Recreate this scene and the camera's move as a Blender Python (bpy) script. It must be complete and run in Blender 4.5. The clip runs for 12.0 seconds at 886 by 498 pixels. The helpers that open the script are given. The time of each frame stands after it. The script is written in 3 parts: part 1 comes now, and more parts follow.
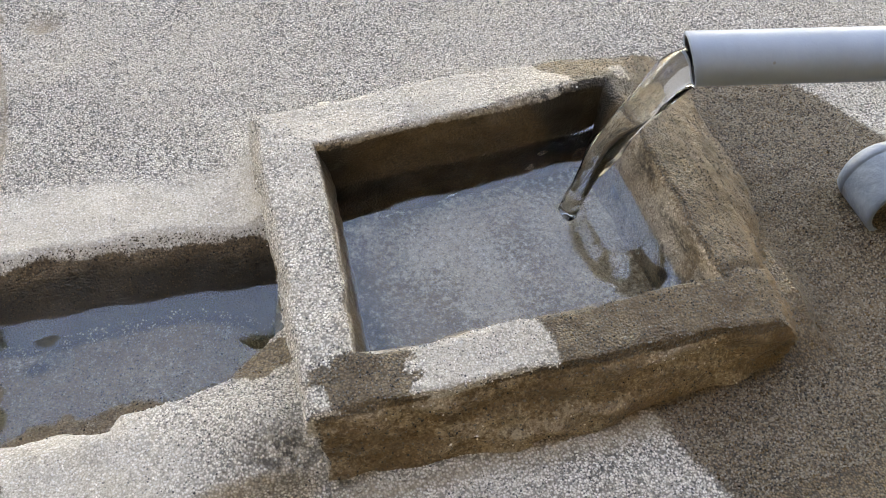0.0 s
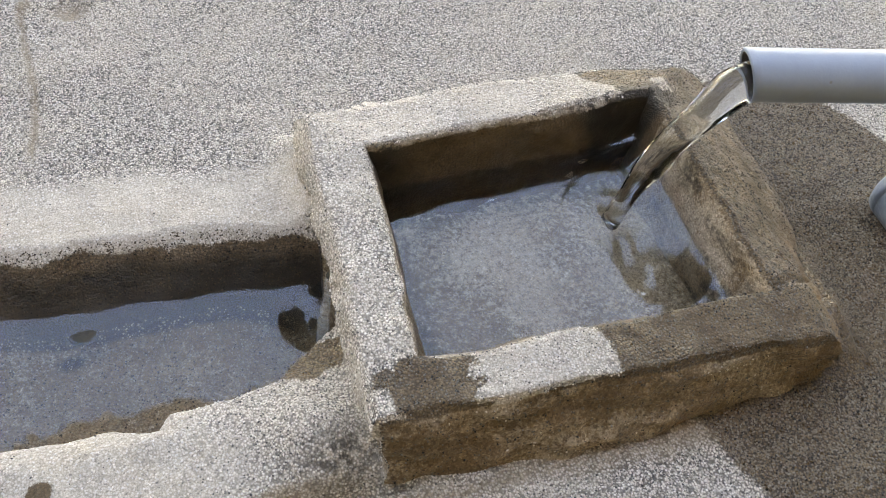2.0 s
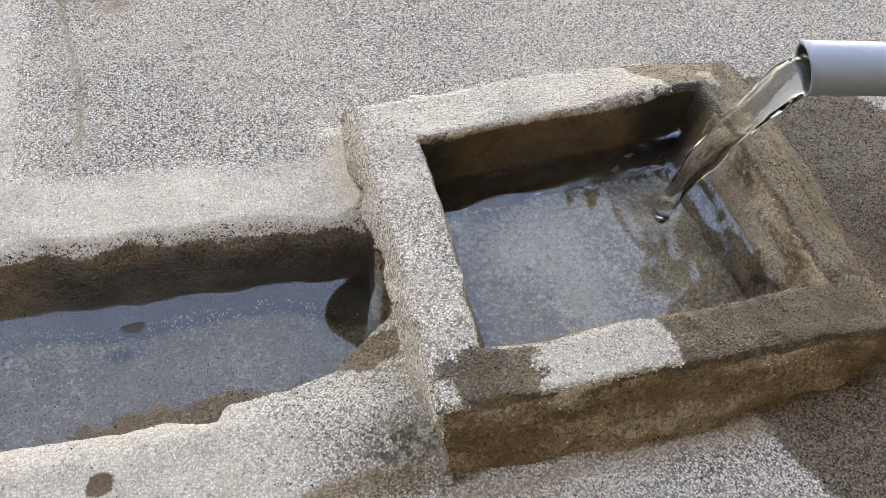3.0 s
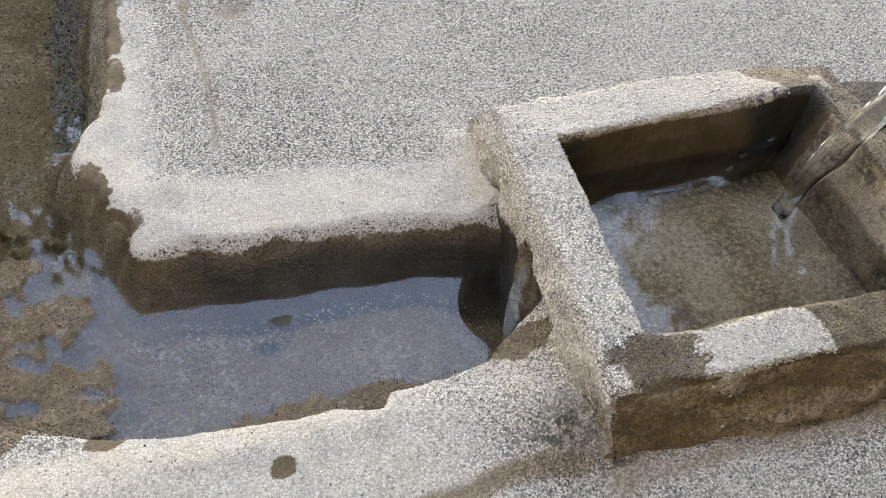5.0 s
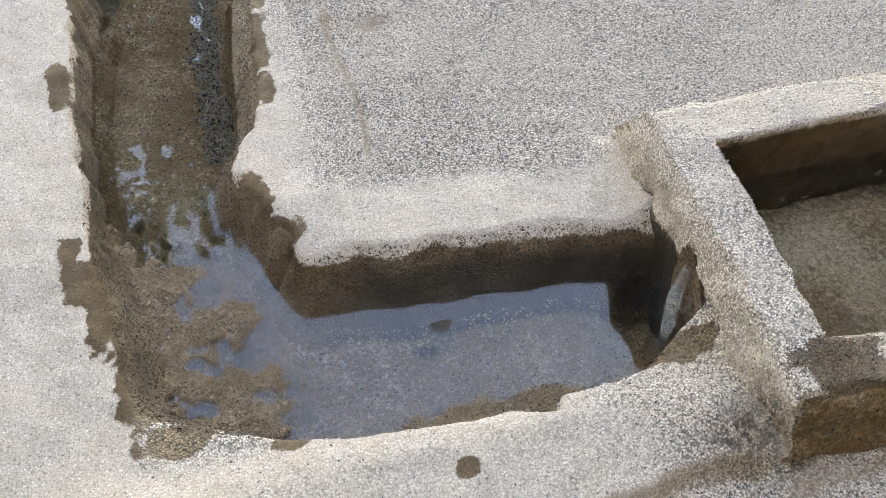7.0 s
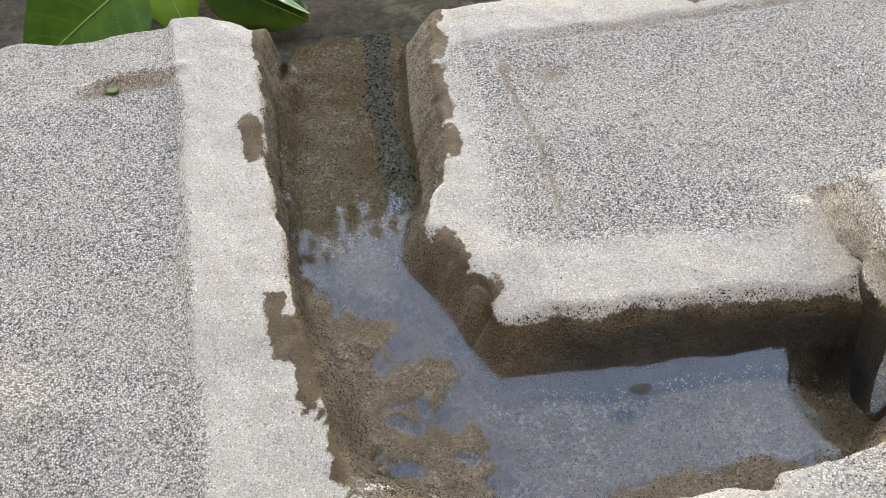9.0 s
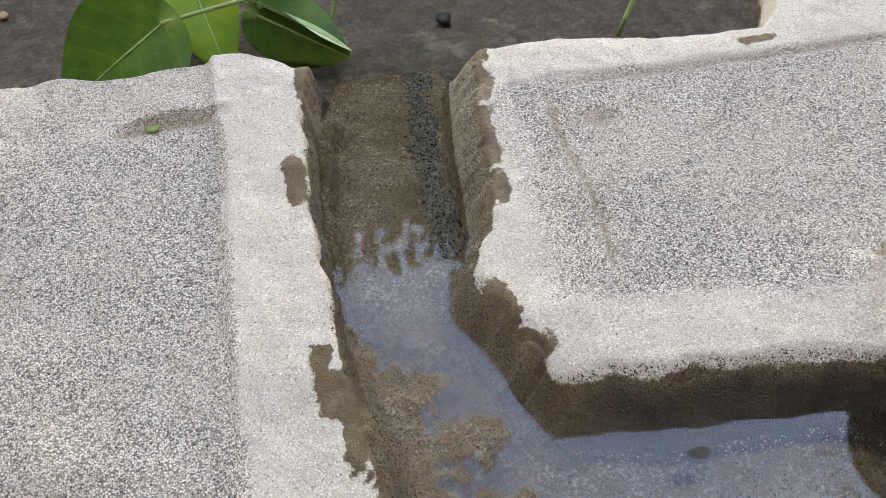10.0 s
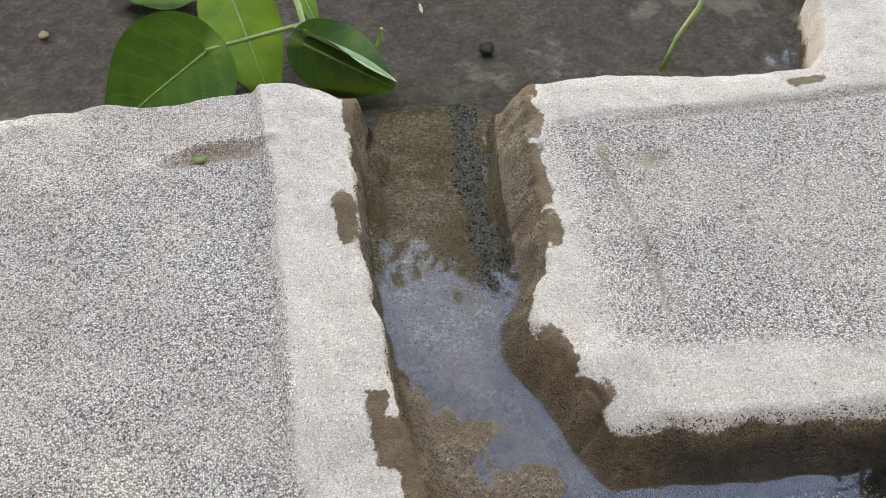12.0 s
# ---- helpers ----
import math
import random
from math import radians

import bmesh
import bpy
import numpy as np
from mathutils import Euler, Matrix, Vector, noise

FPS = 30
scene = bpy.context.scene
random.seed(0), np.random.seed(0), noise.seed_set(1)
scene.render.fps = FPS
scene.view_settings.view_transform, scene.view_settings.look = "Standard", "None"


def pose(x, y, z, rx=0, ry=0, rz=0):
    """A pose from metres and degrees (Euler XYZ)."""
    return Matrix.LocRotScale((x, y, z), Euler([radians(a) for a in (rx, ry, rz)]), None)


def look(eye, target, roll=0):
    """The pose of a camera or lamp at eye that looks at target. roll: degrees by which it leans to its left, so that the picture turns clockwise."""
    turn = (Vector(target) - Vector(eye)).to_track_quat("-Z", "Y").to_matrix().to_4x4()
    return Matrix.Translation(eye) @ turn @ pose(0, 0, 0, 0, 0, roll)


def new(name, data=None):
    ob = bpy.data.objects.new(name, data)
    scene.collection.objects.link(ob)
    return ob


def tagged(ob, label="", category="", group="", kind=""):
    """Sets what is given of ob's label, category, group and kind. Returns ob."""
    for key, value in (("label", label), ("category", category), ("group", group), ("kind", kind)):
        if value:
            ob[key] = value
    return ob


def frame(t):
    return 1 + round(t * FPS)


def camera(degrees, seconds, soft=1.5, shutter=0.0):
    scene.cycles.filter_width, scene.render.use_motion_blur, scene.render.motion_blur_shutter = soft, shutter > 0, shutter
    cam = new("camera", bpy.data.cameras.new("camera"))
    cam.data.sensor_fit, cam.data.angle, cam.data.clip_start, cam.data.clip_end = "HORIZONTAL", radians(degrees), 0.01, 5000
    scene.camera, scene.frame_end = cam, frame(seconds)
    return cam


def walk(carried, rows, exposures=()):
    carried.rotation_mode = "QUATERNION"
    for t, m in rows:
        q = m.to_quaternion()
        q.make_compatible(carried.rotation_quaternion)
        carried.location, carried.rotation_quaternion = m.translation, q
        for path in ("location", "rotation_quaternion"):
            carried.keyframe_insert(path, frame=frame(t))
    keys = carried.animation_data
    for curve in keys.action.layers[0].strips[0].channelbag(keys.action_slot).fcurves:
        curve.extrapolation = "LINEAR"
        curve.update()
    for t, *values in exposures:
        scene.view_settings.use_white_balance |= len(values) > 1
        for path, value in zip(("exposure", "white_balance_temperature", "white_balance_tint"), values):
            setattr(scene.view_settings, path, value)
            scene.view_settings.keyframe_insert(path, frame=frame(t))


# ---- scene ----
cam = camera(51.3, 12.0, soft=0.8)
METRES, EYE, TILT, LEAN, TURN = 0.32, 0.3386, -52.41, -1.17, -17.72
ROWS = [
    (0.0, 0.0, 0.0, 0.0, 0.0, 0.0, -0.0),
    (0.5, -0.0075, -0.0022, 0.015, -0.72, -0.25, -0.5),
    (1.0, -0.0334, 0.003, 0.0213, -1.55, -0.42, -0.93),
    (1.5, -0.0768, 0.0036, 0.0214, -2.28, -0.21, -1.42),
    (2.0, -0.1319, 0.0033, 0.0047, -2.91, 0.02, -1.75),
    (2.5, -0.1738, 0.0083, -0.0063, -3.16, 0.09, -1.98),
    (3.0, -0.2075, 0.0101, -0.012, -3.12, 0.2, -1.94),
    (5.0, -0.4225, -0.0234, -0.0478, -3.83, 1.14, -1.85),
    (5.5, -0.4515, -0.0191, -0.0576, -3.6, 1.37, -1.85),
    (6.0, -0.4769, -0.0214, -0.0633, -3.23, 1.56, -1.83),
    (6.5, -0.522, -0.0286, -0.0687, -2.5, 1.75, -1.75),
    (7.0, -0.5814, -0.032, -0.0672, -0.85, 1.97, -1.71),
    (7.5, -0.6219, -0.0388, -0.066, 0.92, 2.16, -1.91),
    (9.5, -0.7917, -0.0121, 0.0097, 4.53, 3.33, -3.82),
    (10.0, -0.817, 0.0079, 0.034, 4.8, 3.91, -4.23),
    (10.5, -0.8407, 0.0239, 0.0604, 4.91, 4.3, -4.65),
    (11.0, -0.8697, 0.0305, 0.0776, 4.81, 4.29, -4.93),
    (11.5, -0.8888, 0.0286, 0.0807, 4.47, 4.32, -5.24),
    (12.0, -0.9063, 0.0086, 0.0864, 4.63, 4.15, -5.57),
]
walk(cam, [(t, pose(0, 0, EYE, TILT, LEAN, TURN) @ pose(METRES * x, METRES * y, METRES * z, 90 + pitch, roll, yaw)) for t, x, y, z, yaw, pitch, roll in ROWS],
     exposures=((0.0, 3.97, 10300, 22), (12.0, 3.97, 10300, 22)))

# ---- light ----
world = bpy.data.worlds.new("world")
scene.world = world
world.use_nodes = True
wn = world.node_tree
sky = wn.nodes.new("ShaderNodeTexSky")
sky.sky_type, sky.sun_disc = "NISHITA", False
sky.sun_elevation, sky.sun_rotation = radians(48), radians(180)
sky.air_density, sky.dust_density, sky.ozone_density = 1.2, 0.6, 1.5
wn.links.new(sky.outputs[0], wn.nodes["Background"].inputs[0])
wn.nodes["Background"].inputs[1].default_value = 0.15

sun = new("sun", bpy.data.lights.new("sun", "SUN"))
sun.data.energy, sun.data.angle, sun.data.color = 0.6, radians(12), (1.0, 0.95, 0.88)
sun.matrix_world = look((0.0, -4.5, 5.0), (0, 0.0, 0))

# ---- small tools ----
MM = 0.001


def hash2(i, j, seed):
    h = np.sin(i * 127.1 + j * 311.7 + seed * 74.7) * 43758.5453
    return h - np.floor(h)


def vnoise(x, y, size, seed=0):
    """Smooth value noise, -1 to 1, with lumps of that size."""
    x, y = np.asarray(x, float) / size, np.asarray(y, float) / size
    i, j = np.floor(x), np.floor(y)
    u, v = x - i, y - j
    u, v = u * u * (3 - 2 * u), v * v * (3 - 2 * v)
    a, b = hash2(i, j, seed), hash2(i + 1, j, seed)
    c, d = hash2(i, j + 1, seed), hash2(i + 1, j + 1, seed)
    return 2 * (a + (b - a) * u + (c - a) * v + (a - b - c + d) * u * v) - 1


def step(lo, hi, v):
    t = np.clip((np.asarray(v, float) - lo) / (hi - lo), 0, 1)
    return t * t * (3 - 2 * t)


def along(v, pairs):
    """Smooth line through (place, value) pairs."""
    k, w = zip(*pairs)
    return np.interp(v, k, w)


def blob(x, y, cx, cy, rx, ry, edge=0.3):
    r = np.hypot((x - cx) / rx, (y - cy) / ry)
    return 1 - step(1 - edge, 1 + edge, r + 0.30 * vnoise(x, y, 12, 31) + 0.20 * vnoise(x, y, 4.5, 32) + 0.10 * vnoise(x, y, 2, 38))


def mesh_part(name, verts, faces, material, parent=None, label="", smooth=True, attrs=()):
    me = bpy.data.meshes.new(name)
    me.from_pydata([tuple(v) for v in verts], [], faces)
    me.update()
    if smooth:
        me.polygons.foreach_set("use_smooth", [True] * len(me.polygons))
    for key, values in attrs:
        a = me.attributes.new(key, "FLOAT", "POINT")
        a.data.foreach_set("value", np.asarray(values, np.float32).ravel())
    me.materials.append(material)
    ob = new(name, me)
    if parent:
        ob.parent = parent
    if label:
        tagged(ob, label)
    return ob


def part(name, bm, material, parent=None, label="", smooth=True):
    me = bpy.data.meshes.new(name)
    bm.to_mesh(me)
    bm.free()
    if smooth:
        me.polygons.foreach_set("use_smooth", [True] * len(me.polygons))
    me.materials.append(material)
    ob = new(name, me)
    if parent:
        ob.parent = parent
    if label:
        tagged(ob, label)
    return ob


def thing(name, label, category, place=(0, 0, 0), group=""):
    ob = new(name)
    ob.empty_display_size = 0.01
    ob.location = place
    return tagged(ob, label, category, group)


def grid_faces(nu, nv, keep=None):
    """Quads of a grid of nv rows with nu points in each."""
    i = (np.arange(nv - 1)[:, None] * nu + np.arange(nu - 1)[None, :]).ravel()
    f = np.stack([i, i + 1, i + 1 + nu, i + nu], -1)
    if keep is not None:
        f = f[keep.ravel()]
    return f.tolist()


def tube(points, radii, sides=16, caps=True):
    """Round tube through points (metres)."""
    bm, rings = bmesh.new(), []
    pts = [Vector(p) for p in points]
    side = None
    for n, p in enumerate(pts):
        way = (pts[min(n + 1, len(pts) - 1)] - pts[max(n - 1, 0)]).normalized()
        if side is None:
            side = way.orthogonal().normalized()
        side = (side - way * side.dot(way)).normalized()
        up = way.cross(side)
        rings.append([bm.verts.new(p + float(radii[n]) * (math.cos(a) * side + math.sin(a) * up))
                      for a in (2 * math.pi * k / sides for k in range(sides))])
    for a, b in zip(rings, rings[1:]):
        for k in range(sides):
            bm.faces.new((a[k], a[(k + 1) % sides], b[(k + 1) % sides], b[k]))
    if caps:
        bm.faces.new(rings[0][::-1])
        bm.faces.new(rings[-1])
    return bm


# ---- materials ----
class Nodes:
    """Short hand for a node material."""

    def __init__(self, name):
        self.mat = bpy.data.materials.new(name)
        self.mat.use_nodes = True
        self.tree = self.mat.node_tree
        self.bsdf = self.tree.nodes["Principled BSDF"]
        self.coord = self.add("ShaderNodeTexCoord").outputs["Object"]

    def add(self, kind, **inputs):
        n = self.tree.nodes.new(kind)
        for k, v in inputs.items():
            self.put(n.inputs[k.replace("_", " ")], v)
        return n

    def put(self, socket, v):
        if isinstance(v, bpy.types.NodeSocket):
            self.tree.links.new(v, socket)
        else:
            socket.default_value = v

    def noise(self, scale, detail=4, rough=0.6, vec=None):
        return self.add("ShaderNodeTexNoise", Vector=vec or self.coord, Scale=scale, Detail=detail, Roughness=rough).outputs["Fac"]

    def voronoi(self, scale, vec=None):
        return self.add("ShaderNodeTexVoronoi", Vector=vec or self.coord, Scale=scale)

    def ramp(self, fac, *stops):
        n = self.add("ShaderNodeValToRGB", Fac=fac)
        e = n.color_ramp.elements
        while len(e) < len(stops):
            e.new(0.5)
        for el, (pos, col) in zip(e, stops):
            el.position = pos
            el.color = (*col, 1) if isinstance(col, tuple) else (col, col, col, 1)
        return n.outputs["Color"]

    def mix(self, fac, a, b, kind="MIX"):
        n = self.tree.nodes.new("ShaderNodeMix")
        n.data_type, n.blend_type = "RGBA", kind
        self.put(n.inputs[0], fac)
        for s, v in ((6, a), (7, b)):
            self.put(n.inputs[s], (*v, 1) if isinstance(v, tuple) and len(v) == 3 else v)
        return n.outputs[2]

    def math(self, op, a, b=0.0, clamp=False):
        n = self.tree.nodes.new("ShaderNodeMath")
        n.operation, n.use_clamp = op, clamp
        self.put(n.inputs[0], a)
        self.put(n.inputs[1], b)
        return n.outputs[0]

    def attr(self, name):
        n = self.add("ShaderNodeAttribute")
        n.attribute_name = name
        return n.outputs["Fac"]

    def bump(self, height, distance, strength=1.0, normal=None):
        n = self.add("ShaderNodeBump", Height=height, Distance=distance, Strength=strength)
        if normal:
            self.put(n.inputs["Normal"], normal)
        return n.outputs["Normal"]

    def done(self, color=None, rough=None, normal=None, **more):
        for key, v in (("Base Color", color), ("Roughness", rough), ("Normal", normal)):
            if v is not None:
                self.put(self.bsdf.inputs[key], (*v, 1) if isinstance(v, tuple) and len(v) == 3 else v)
        for key, v in more.items():
            self.put(self.bsdf.inputs[key.replace("_", " ")], v)
        return self.mat


def make_mortar(name):
    """Sandy cement: fine and beige where trowelled, grey-white grains where coarse, brown where wet."""
    m = Nodes(name)
    coarse = m.math("ADD", m.attr("coarse"), m.math("MULTIPLY", m.math("SUBTRACT", m.noise(90, 3), 0.5), 0.7), clamp=True)
    big, mid, fine = m.noise(9, 4), m.noise(60, 5), m.noise(1500, 3, 0.7)
    cell = m.voronoi(1000)
    cell2 = m.voronoi(1300)
    pick = m.add("ShaderNodeSeparateColor", Color=cell.outputs["Color"]).outputs[0]
    pick2 = m.add("ShaderNodeSeparateColor", Color=cell2.outputs["Color"]).outputs[1]
    trowelled = m.mix(m.ramp(mid, (0.3, 0.0), (0.7, 1.0)), (0.47, 0.40, 0.315), (0.585, 0.515, 0.425))
    trowelled = m.mix(m.math("MULTIPLY", m.ramp(pick2, (0.0, 1.0), (0.10, 0.0)), 0.7), trowelled, (0.13, 0.11, 0.10))
    trowelled = m.mix(m.math("MULTIPLY", m.ramp(pick2, (0.90, 0.0), (0.97, 1.0)), 0.5), trowelled, (0.82, 0.80, 0.76))
    trowelled = m.mix(m.ramp(cell2.outputs["Distance"], (0.36, 0.0), (0.78, 0.42)), trowelled, (0.22, 0.185, 0.145))
    trowelled = m.mix(0.5, trowelled, m.ramp(fine, (0.3, 0.2), (0.7, 0.8)), "OVERLAY")
    grains = m.ramp(pick, (0.0, (0.05, 0.05, 0.055)), (0.09, (0.20, 0.19, 0.18)), (0.24, (0.56, 0.49, 0.405)),
                    (0.65, (0.85, 0.755, 0.635)), (1.0, (0.97, 0.91, 0.81)))
    grains = m.mix(m.ramp(cell.outputs["Distance"], (0.32, 0.0), (0.70, 0.85)), grains, (0.14, 0.12, 0.10))
    grains = m.mix(m.ramp(big, (0.44, 0.0), (0.66, 0.50)), grains, (0.62, 0.53, 0.415))
    dry = m.mix(coarse, trowelled, grains)
    dry = m.mix(m.math("MULTIPLY", m.attr("soil"), m.ramp(mid, (0.25, 0.5), (0.7, 1.0))), dry,
                m.mix(0.55, m.mix(m.ramp(m.noise(120, 5), (0.35, 0.0), (0.65, 1.0)), (0.30, 0.215, 0.137), (0.41, 0.312, 0.212)), m.ramp(pick2, (0.0, 0.08), (0.25, 0.38), (0.8, 0.56), (1.0, 0.9)), "OVERLAY"))
    edge = m.math("ADD", m.attr("wet"), m.math("MULTIPLY", m.math("SUBTRACT", m.noise(420, 6, 0.75), 0.5), 1.6))
    wet = m.ramp(edge, (0.32, 0.0), (0.62, 1.0))
    stain = m.ramp(mid, (0.3, 0.0), (0.7, 1.0))
    stain = m.mix(m.attr("soil"), m.mix(stain, (0.155, 0.11, 0.066), (0.28, 0.218, 0.145)), m.mix(stain, (0.33, 0.262, 0.18), (0.48, 0.40, 0.295)))
    damp = m.mix(1.0, dry, stain, "MULTIPLY")
    # near-black mask: algae, and shade painted onto some walls
    damp = m.mix(m.math("MULTIPLY", m.attr("algae_shade"), m.ramp(m.noise(45, 5), (0.25, 0.75), (0.5, 1.0))), damp, (0.024, 0.018, 0.011))
    damp = m.mix(m.math("MULTIPLY", coarse, 0.75), damp, m.mix(1.0, damp, (1.38, 1.38, 1.42), "MULTIPLY"))
    dry = m.mix(m.math("MULTIPLY", m.attr("algae_shade"), m.ramp(m.noise(260, 5), (0.42, 0.0), (0.56, 0.9))), dry, (0.05, 0.045, 0.04))
    color = m.mix(wet, dry, damp)
    rough = m.mix(wet, (0.92, 0.92, 0.92), m.mix(coarse, (0.62, 0.62, 0.62), m.ramp(m.noise(300, 3), (0.3, 0.20), (0.7, 0.50))))
    grain_h = m.math("SUBTRACT", 1.0, cell.outputs["Distance"])
    height = m.mix(coarse, m.mix(0.35, fine, m.noise(420, 4)), grain_h)
    n = m.bump(height, 0.0011, m.math("ADD", 0.6, m.math("MULTIPLY", coarse, 0.4)))
    n = m.bump(m.noise(240, 6, 0.7), 0.0022, 0.55, n)
    spec = m.mix(wet, (0.15, 0.15, 0.15), m.mix(coarse, (0.14, 0.14, 0.14), (0.5, 0.5, 0.5)))
    return m.done(color, rough, n, Specular_IOR_Level=spec)


def make_grain(name, dark=1.0, rough=0.75, tint=(1, 1, 1)):
    m = Nodes(name)
    pick = m.add("ShaderNodeNewGeometry").outputs["Random Per Island"]
    col = m.ramp(pick, (0.0, (0.04 * dark, 0.04 * dark, 0.042 * dark)), (0.20, (0.20 * dark, 0.185 * dark, 0.165 * dark)),
                 (0.38, (0.52 * dark, 0.45 * dark, 0.37 * dark)), (0.8, (0.70 * dark, 0.62 * dark, 0.52 * dark)), (1.0, (0.82 * dark, 0.76 * dark, 0.67 * dark)))
    return m.done(m.mix(1.0, col, tint, "MULTIPLY"), rough, Specular_IOR_Level=0.2)


def make_water(name, ripple, tint=(0.93, 0.93, 0.88), size=60, ior=1.50):
    m = Nodes(name)
    n = m.bump(m.noise(size, 2, 0.4), 0.004, ripple)
    clear = m.add("ShaderNodeBsdfTransparent", Color=(*tint, 1))
    shine = m.add("ShaderNodeBsdfGlossy", Color=(0.84, 0.92, 1, 1), Roughness=0.02, Normal=n)
    fr = m.add("ShaderNodeFresnel", IOR=ior, Normal=n)
    mixed = m.add("ShaderNodeMixShader", Fac=fr.outputs[0])
    m.put(mixed.inputs[1], clear.outputs[0])
    m.put(mixed.inputs[2], shine.outputs[0])
    m.put(m.tree.nodes["Material Output"].inputs["Surface"], mixed.outputs[0])
    return m.mat


def make_jet(name):
    m = Nodes(name)
    n = m.bump(m.noise(90, 2, 0.4), 0.004, 0.3)
    return m.done((0.96, 0.97, 0.96), 0.02, n, Transmission_Weight=1.0, IOR=1.33)


def make_pvc(name):
    m = Nodes(name)
    mid = m.noise(40, 5)
    col = m.mix(m.ramp(mid, (0.3, 0.0), (0.7, 1.0)), (0.215, 0.255, 0.30), (0.275, 0.315, 0.36))
    specks = m.ramp(m.voronoi(110).outputs["Distance"], (0.05, 1.0), (0.09, 0.0))
    col = m.mix(m.math("MULTIPLY", specks, m.ramp(m.noise(25, 2), (0.55, 0.0), (0.6, 0.8))), col, (0.20, 0.18, 0.16))
    return m.done(col, m.ramp(mid, (0.2, 0.34), (0.8, 0.5)), m.bump(m.noise(500, 3), 0.0003, 0.25))


def make_paint(name):
    m = Nodes(name)
    col = m.mix(m.ramp(m.noise(60, 5), (0.35, 0.0), (0.65, 1.0)), (0.15, 0.19, 0.245), (0.22, 0.265, 0.32))
    return m.done(col, 0.35, m.bump(m.noise(180, 4), 0.002, 0.5))


def make_leaf(name, a, b):
    m = Nodes(name)
    col = m.mix(m.ramp(m.noise(45, 4), (0.35, 0.0), (0.7, 1.0)), a, b)
    veins = m.attr("vein")
    col = m.mix(m.math("MULTIPLY", veins, 0.6), col, (0.20, 0.32, 0.08))
    col = m.mix(m.ramp(m.noise(24, 3), (0.5, 0.0), (0.72, 0.45)), col, (0.13, 0.17, 0.012))
    return m.done(col, m.ramp(m.noise(200, 3), (0.2, 0.42), (0.8, 0.6)), m.bump(veins, 0.001, 0.4), Specular_IOR_Level=0.22, Subsurface_Weight=0.08, Subsurface_Radius=(0.002, 0.004, 0.001))


def make_plain(name, a, b, scale, rough=0.7, bump=0.001):
    m = Nodes(name)
    f = m.noise(scale, 5)
    return m.done(m.mix(m.ramp(f, (0.35, 0.0), (0.65, 1.0)), a, b), rough, m.bump(m.noise(scale * 6, 4), bump, 0.5))


def make_pond(name):
    """Silt and old cement under shallow water."""
    m = Nodes(name)
    f, g = m.noise(14, 6), m.noise(90, 5)
    col = m.mix(m.ramp(g, (0.35, 0.0), (0.65, 1.0)), (0.062, 0.048, 0.036), (0.135, 0.108, 0.082))
    col = m.mix(0.8, col, m.ramp(m.noise(260, 6, 0.75), (0.35, 0.22), (0.65, 0.75)), "OVERLAY")
    col = m.mix(m.ramp(f, (0.58, 0.0), (0.62, 0.6)), col, (0.30, 0.25, 0.19))
    col = m.mix(m.ramp(m.noise(8, 4), (0.55, 0.0), (0.68, 0.45)), col, (0.085, 0.08, 0.045))
    pick = m.add("ShaderNodeSeparateColor", Color=m.voronoi(500).outputs["Color"]).outputs[0]
    col = m.mix(0.30, col, m.ramp(pick, (0.0, 0.05), (0.6, 0.35), (1.0, 0.7)), "OVERLAY")
    return m.done(col, 0.6, m.bump(g, 0.004, 0.6))


MORTAR = make_mortar("sand_cement")
GRAIN = make_grain("sand_grain")
WET_GRAIN = make_grain("wet_gravel", 0.26, 0.45)
DAMP_GRAIN = make_grain("damp_grain", 0.42, 0.35, (1.0, 0.93, 0.84))
SILT_GRAIN = make_grain("silty_grain", 0.36, 0.6, (1.0, 0.86, 0.66))
WALL_GRAIN = make_grain("brown_wall_grain", 0.12, 0.55, (1.0, 0.80, 0.56))
CHANNEL_WATER = make_water("channel_water", 0.02, size=40)
TANK_WATER = make_water("tank_water", 0.03, size=32)
POND_WATER = make_water("pond_water", 0.05, (0.90, 0.86, 0.80), 25, 1.33)
FOAM = Nodes("milky_water").done((0.80, 0.85, 0.84), 0.06, None, Transmission_Weight=0.8, IOR=1.33)
JET = make_jet("pouring_water")
PVC = make_pvc("grey_pvc")
PVC_IN = make_plain("pvc_inside", (0.05, 0.055, 0.06), (0.10, 0.105, 0.11), 60, 0.4)
PAINT = make_paint("blue_grey_paint")
LEAF = make_leaf("leaf_green", (0.022, 0.075, 0.004), (0.055, 0.135, 0.006))
LEAF_DARK = make_leaf("leaf_deep_green", (0.016, 0.055, 0.005), (0.035, 0.10, 0.007))
LEAF_YOUNG = make_leaf("leaf_yellow_green", (0.075, 0.16, 0.006), (0.14, 0.245, 0.008))
LEAF_BACK = make_leaf("leaf_underside", (0.16, 0.27, 0.13), (0.22, 0.34, 0.17))
RIB = make_plain("leaf_rib", (0.13, 0.22, 0.05), (0.20, 0.30, 0.09), 120, 0.5)
STEM = make_plain("green_stem", (0.12, 0.19, 0.045), (0.19, 0.27, 0.075), 80, 0.5)
POND = make_pond("pond_silt")
SOIL = make_plain("dark_soil", (0.05, 0.04, 0.03), (0.11, 0.09, 0.065), 3, 0.95, 0.02)
STONE = make_plain("dark_stone", (0.02, 0.024, 0.02), (0.05, 0.055, 0.05), 120, 0.5)
DRY_BIT = make_plain("straw_bit", (0.45, 0.36, 0.2), (0.6, 0.5, 0.3), 200, 0.7)
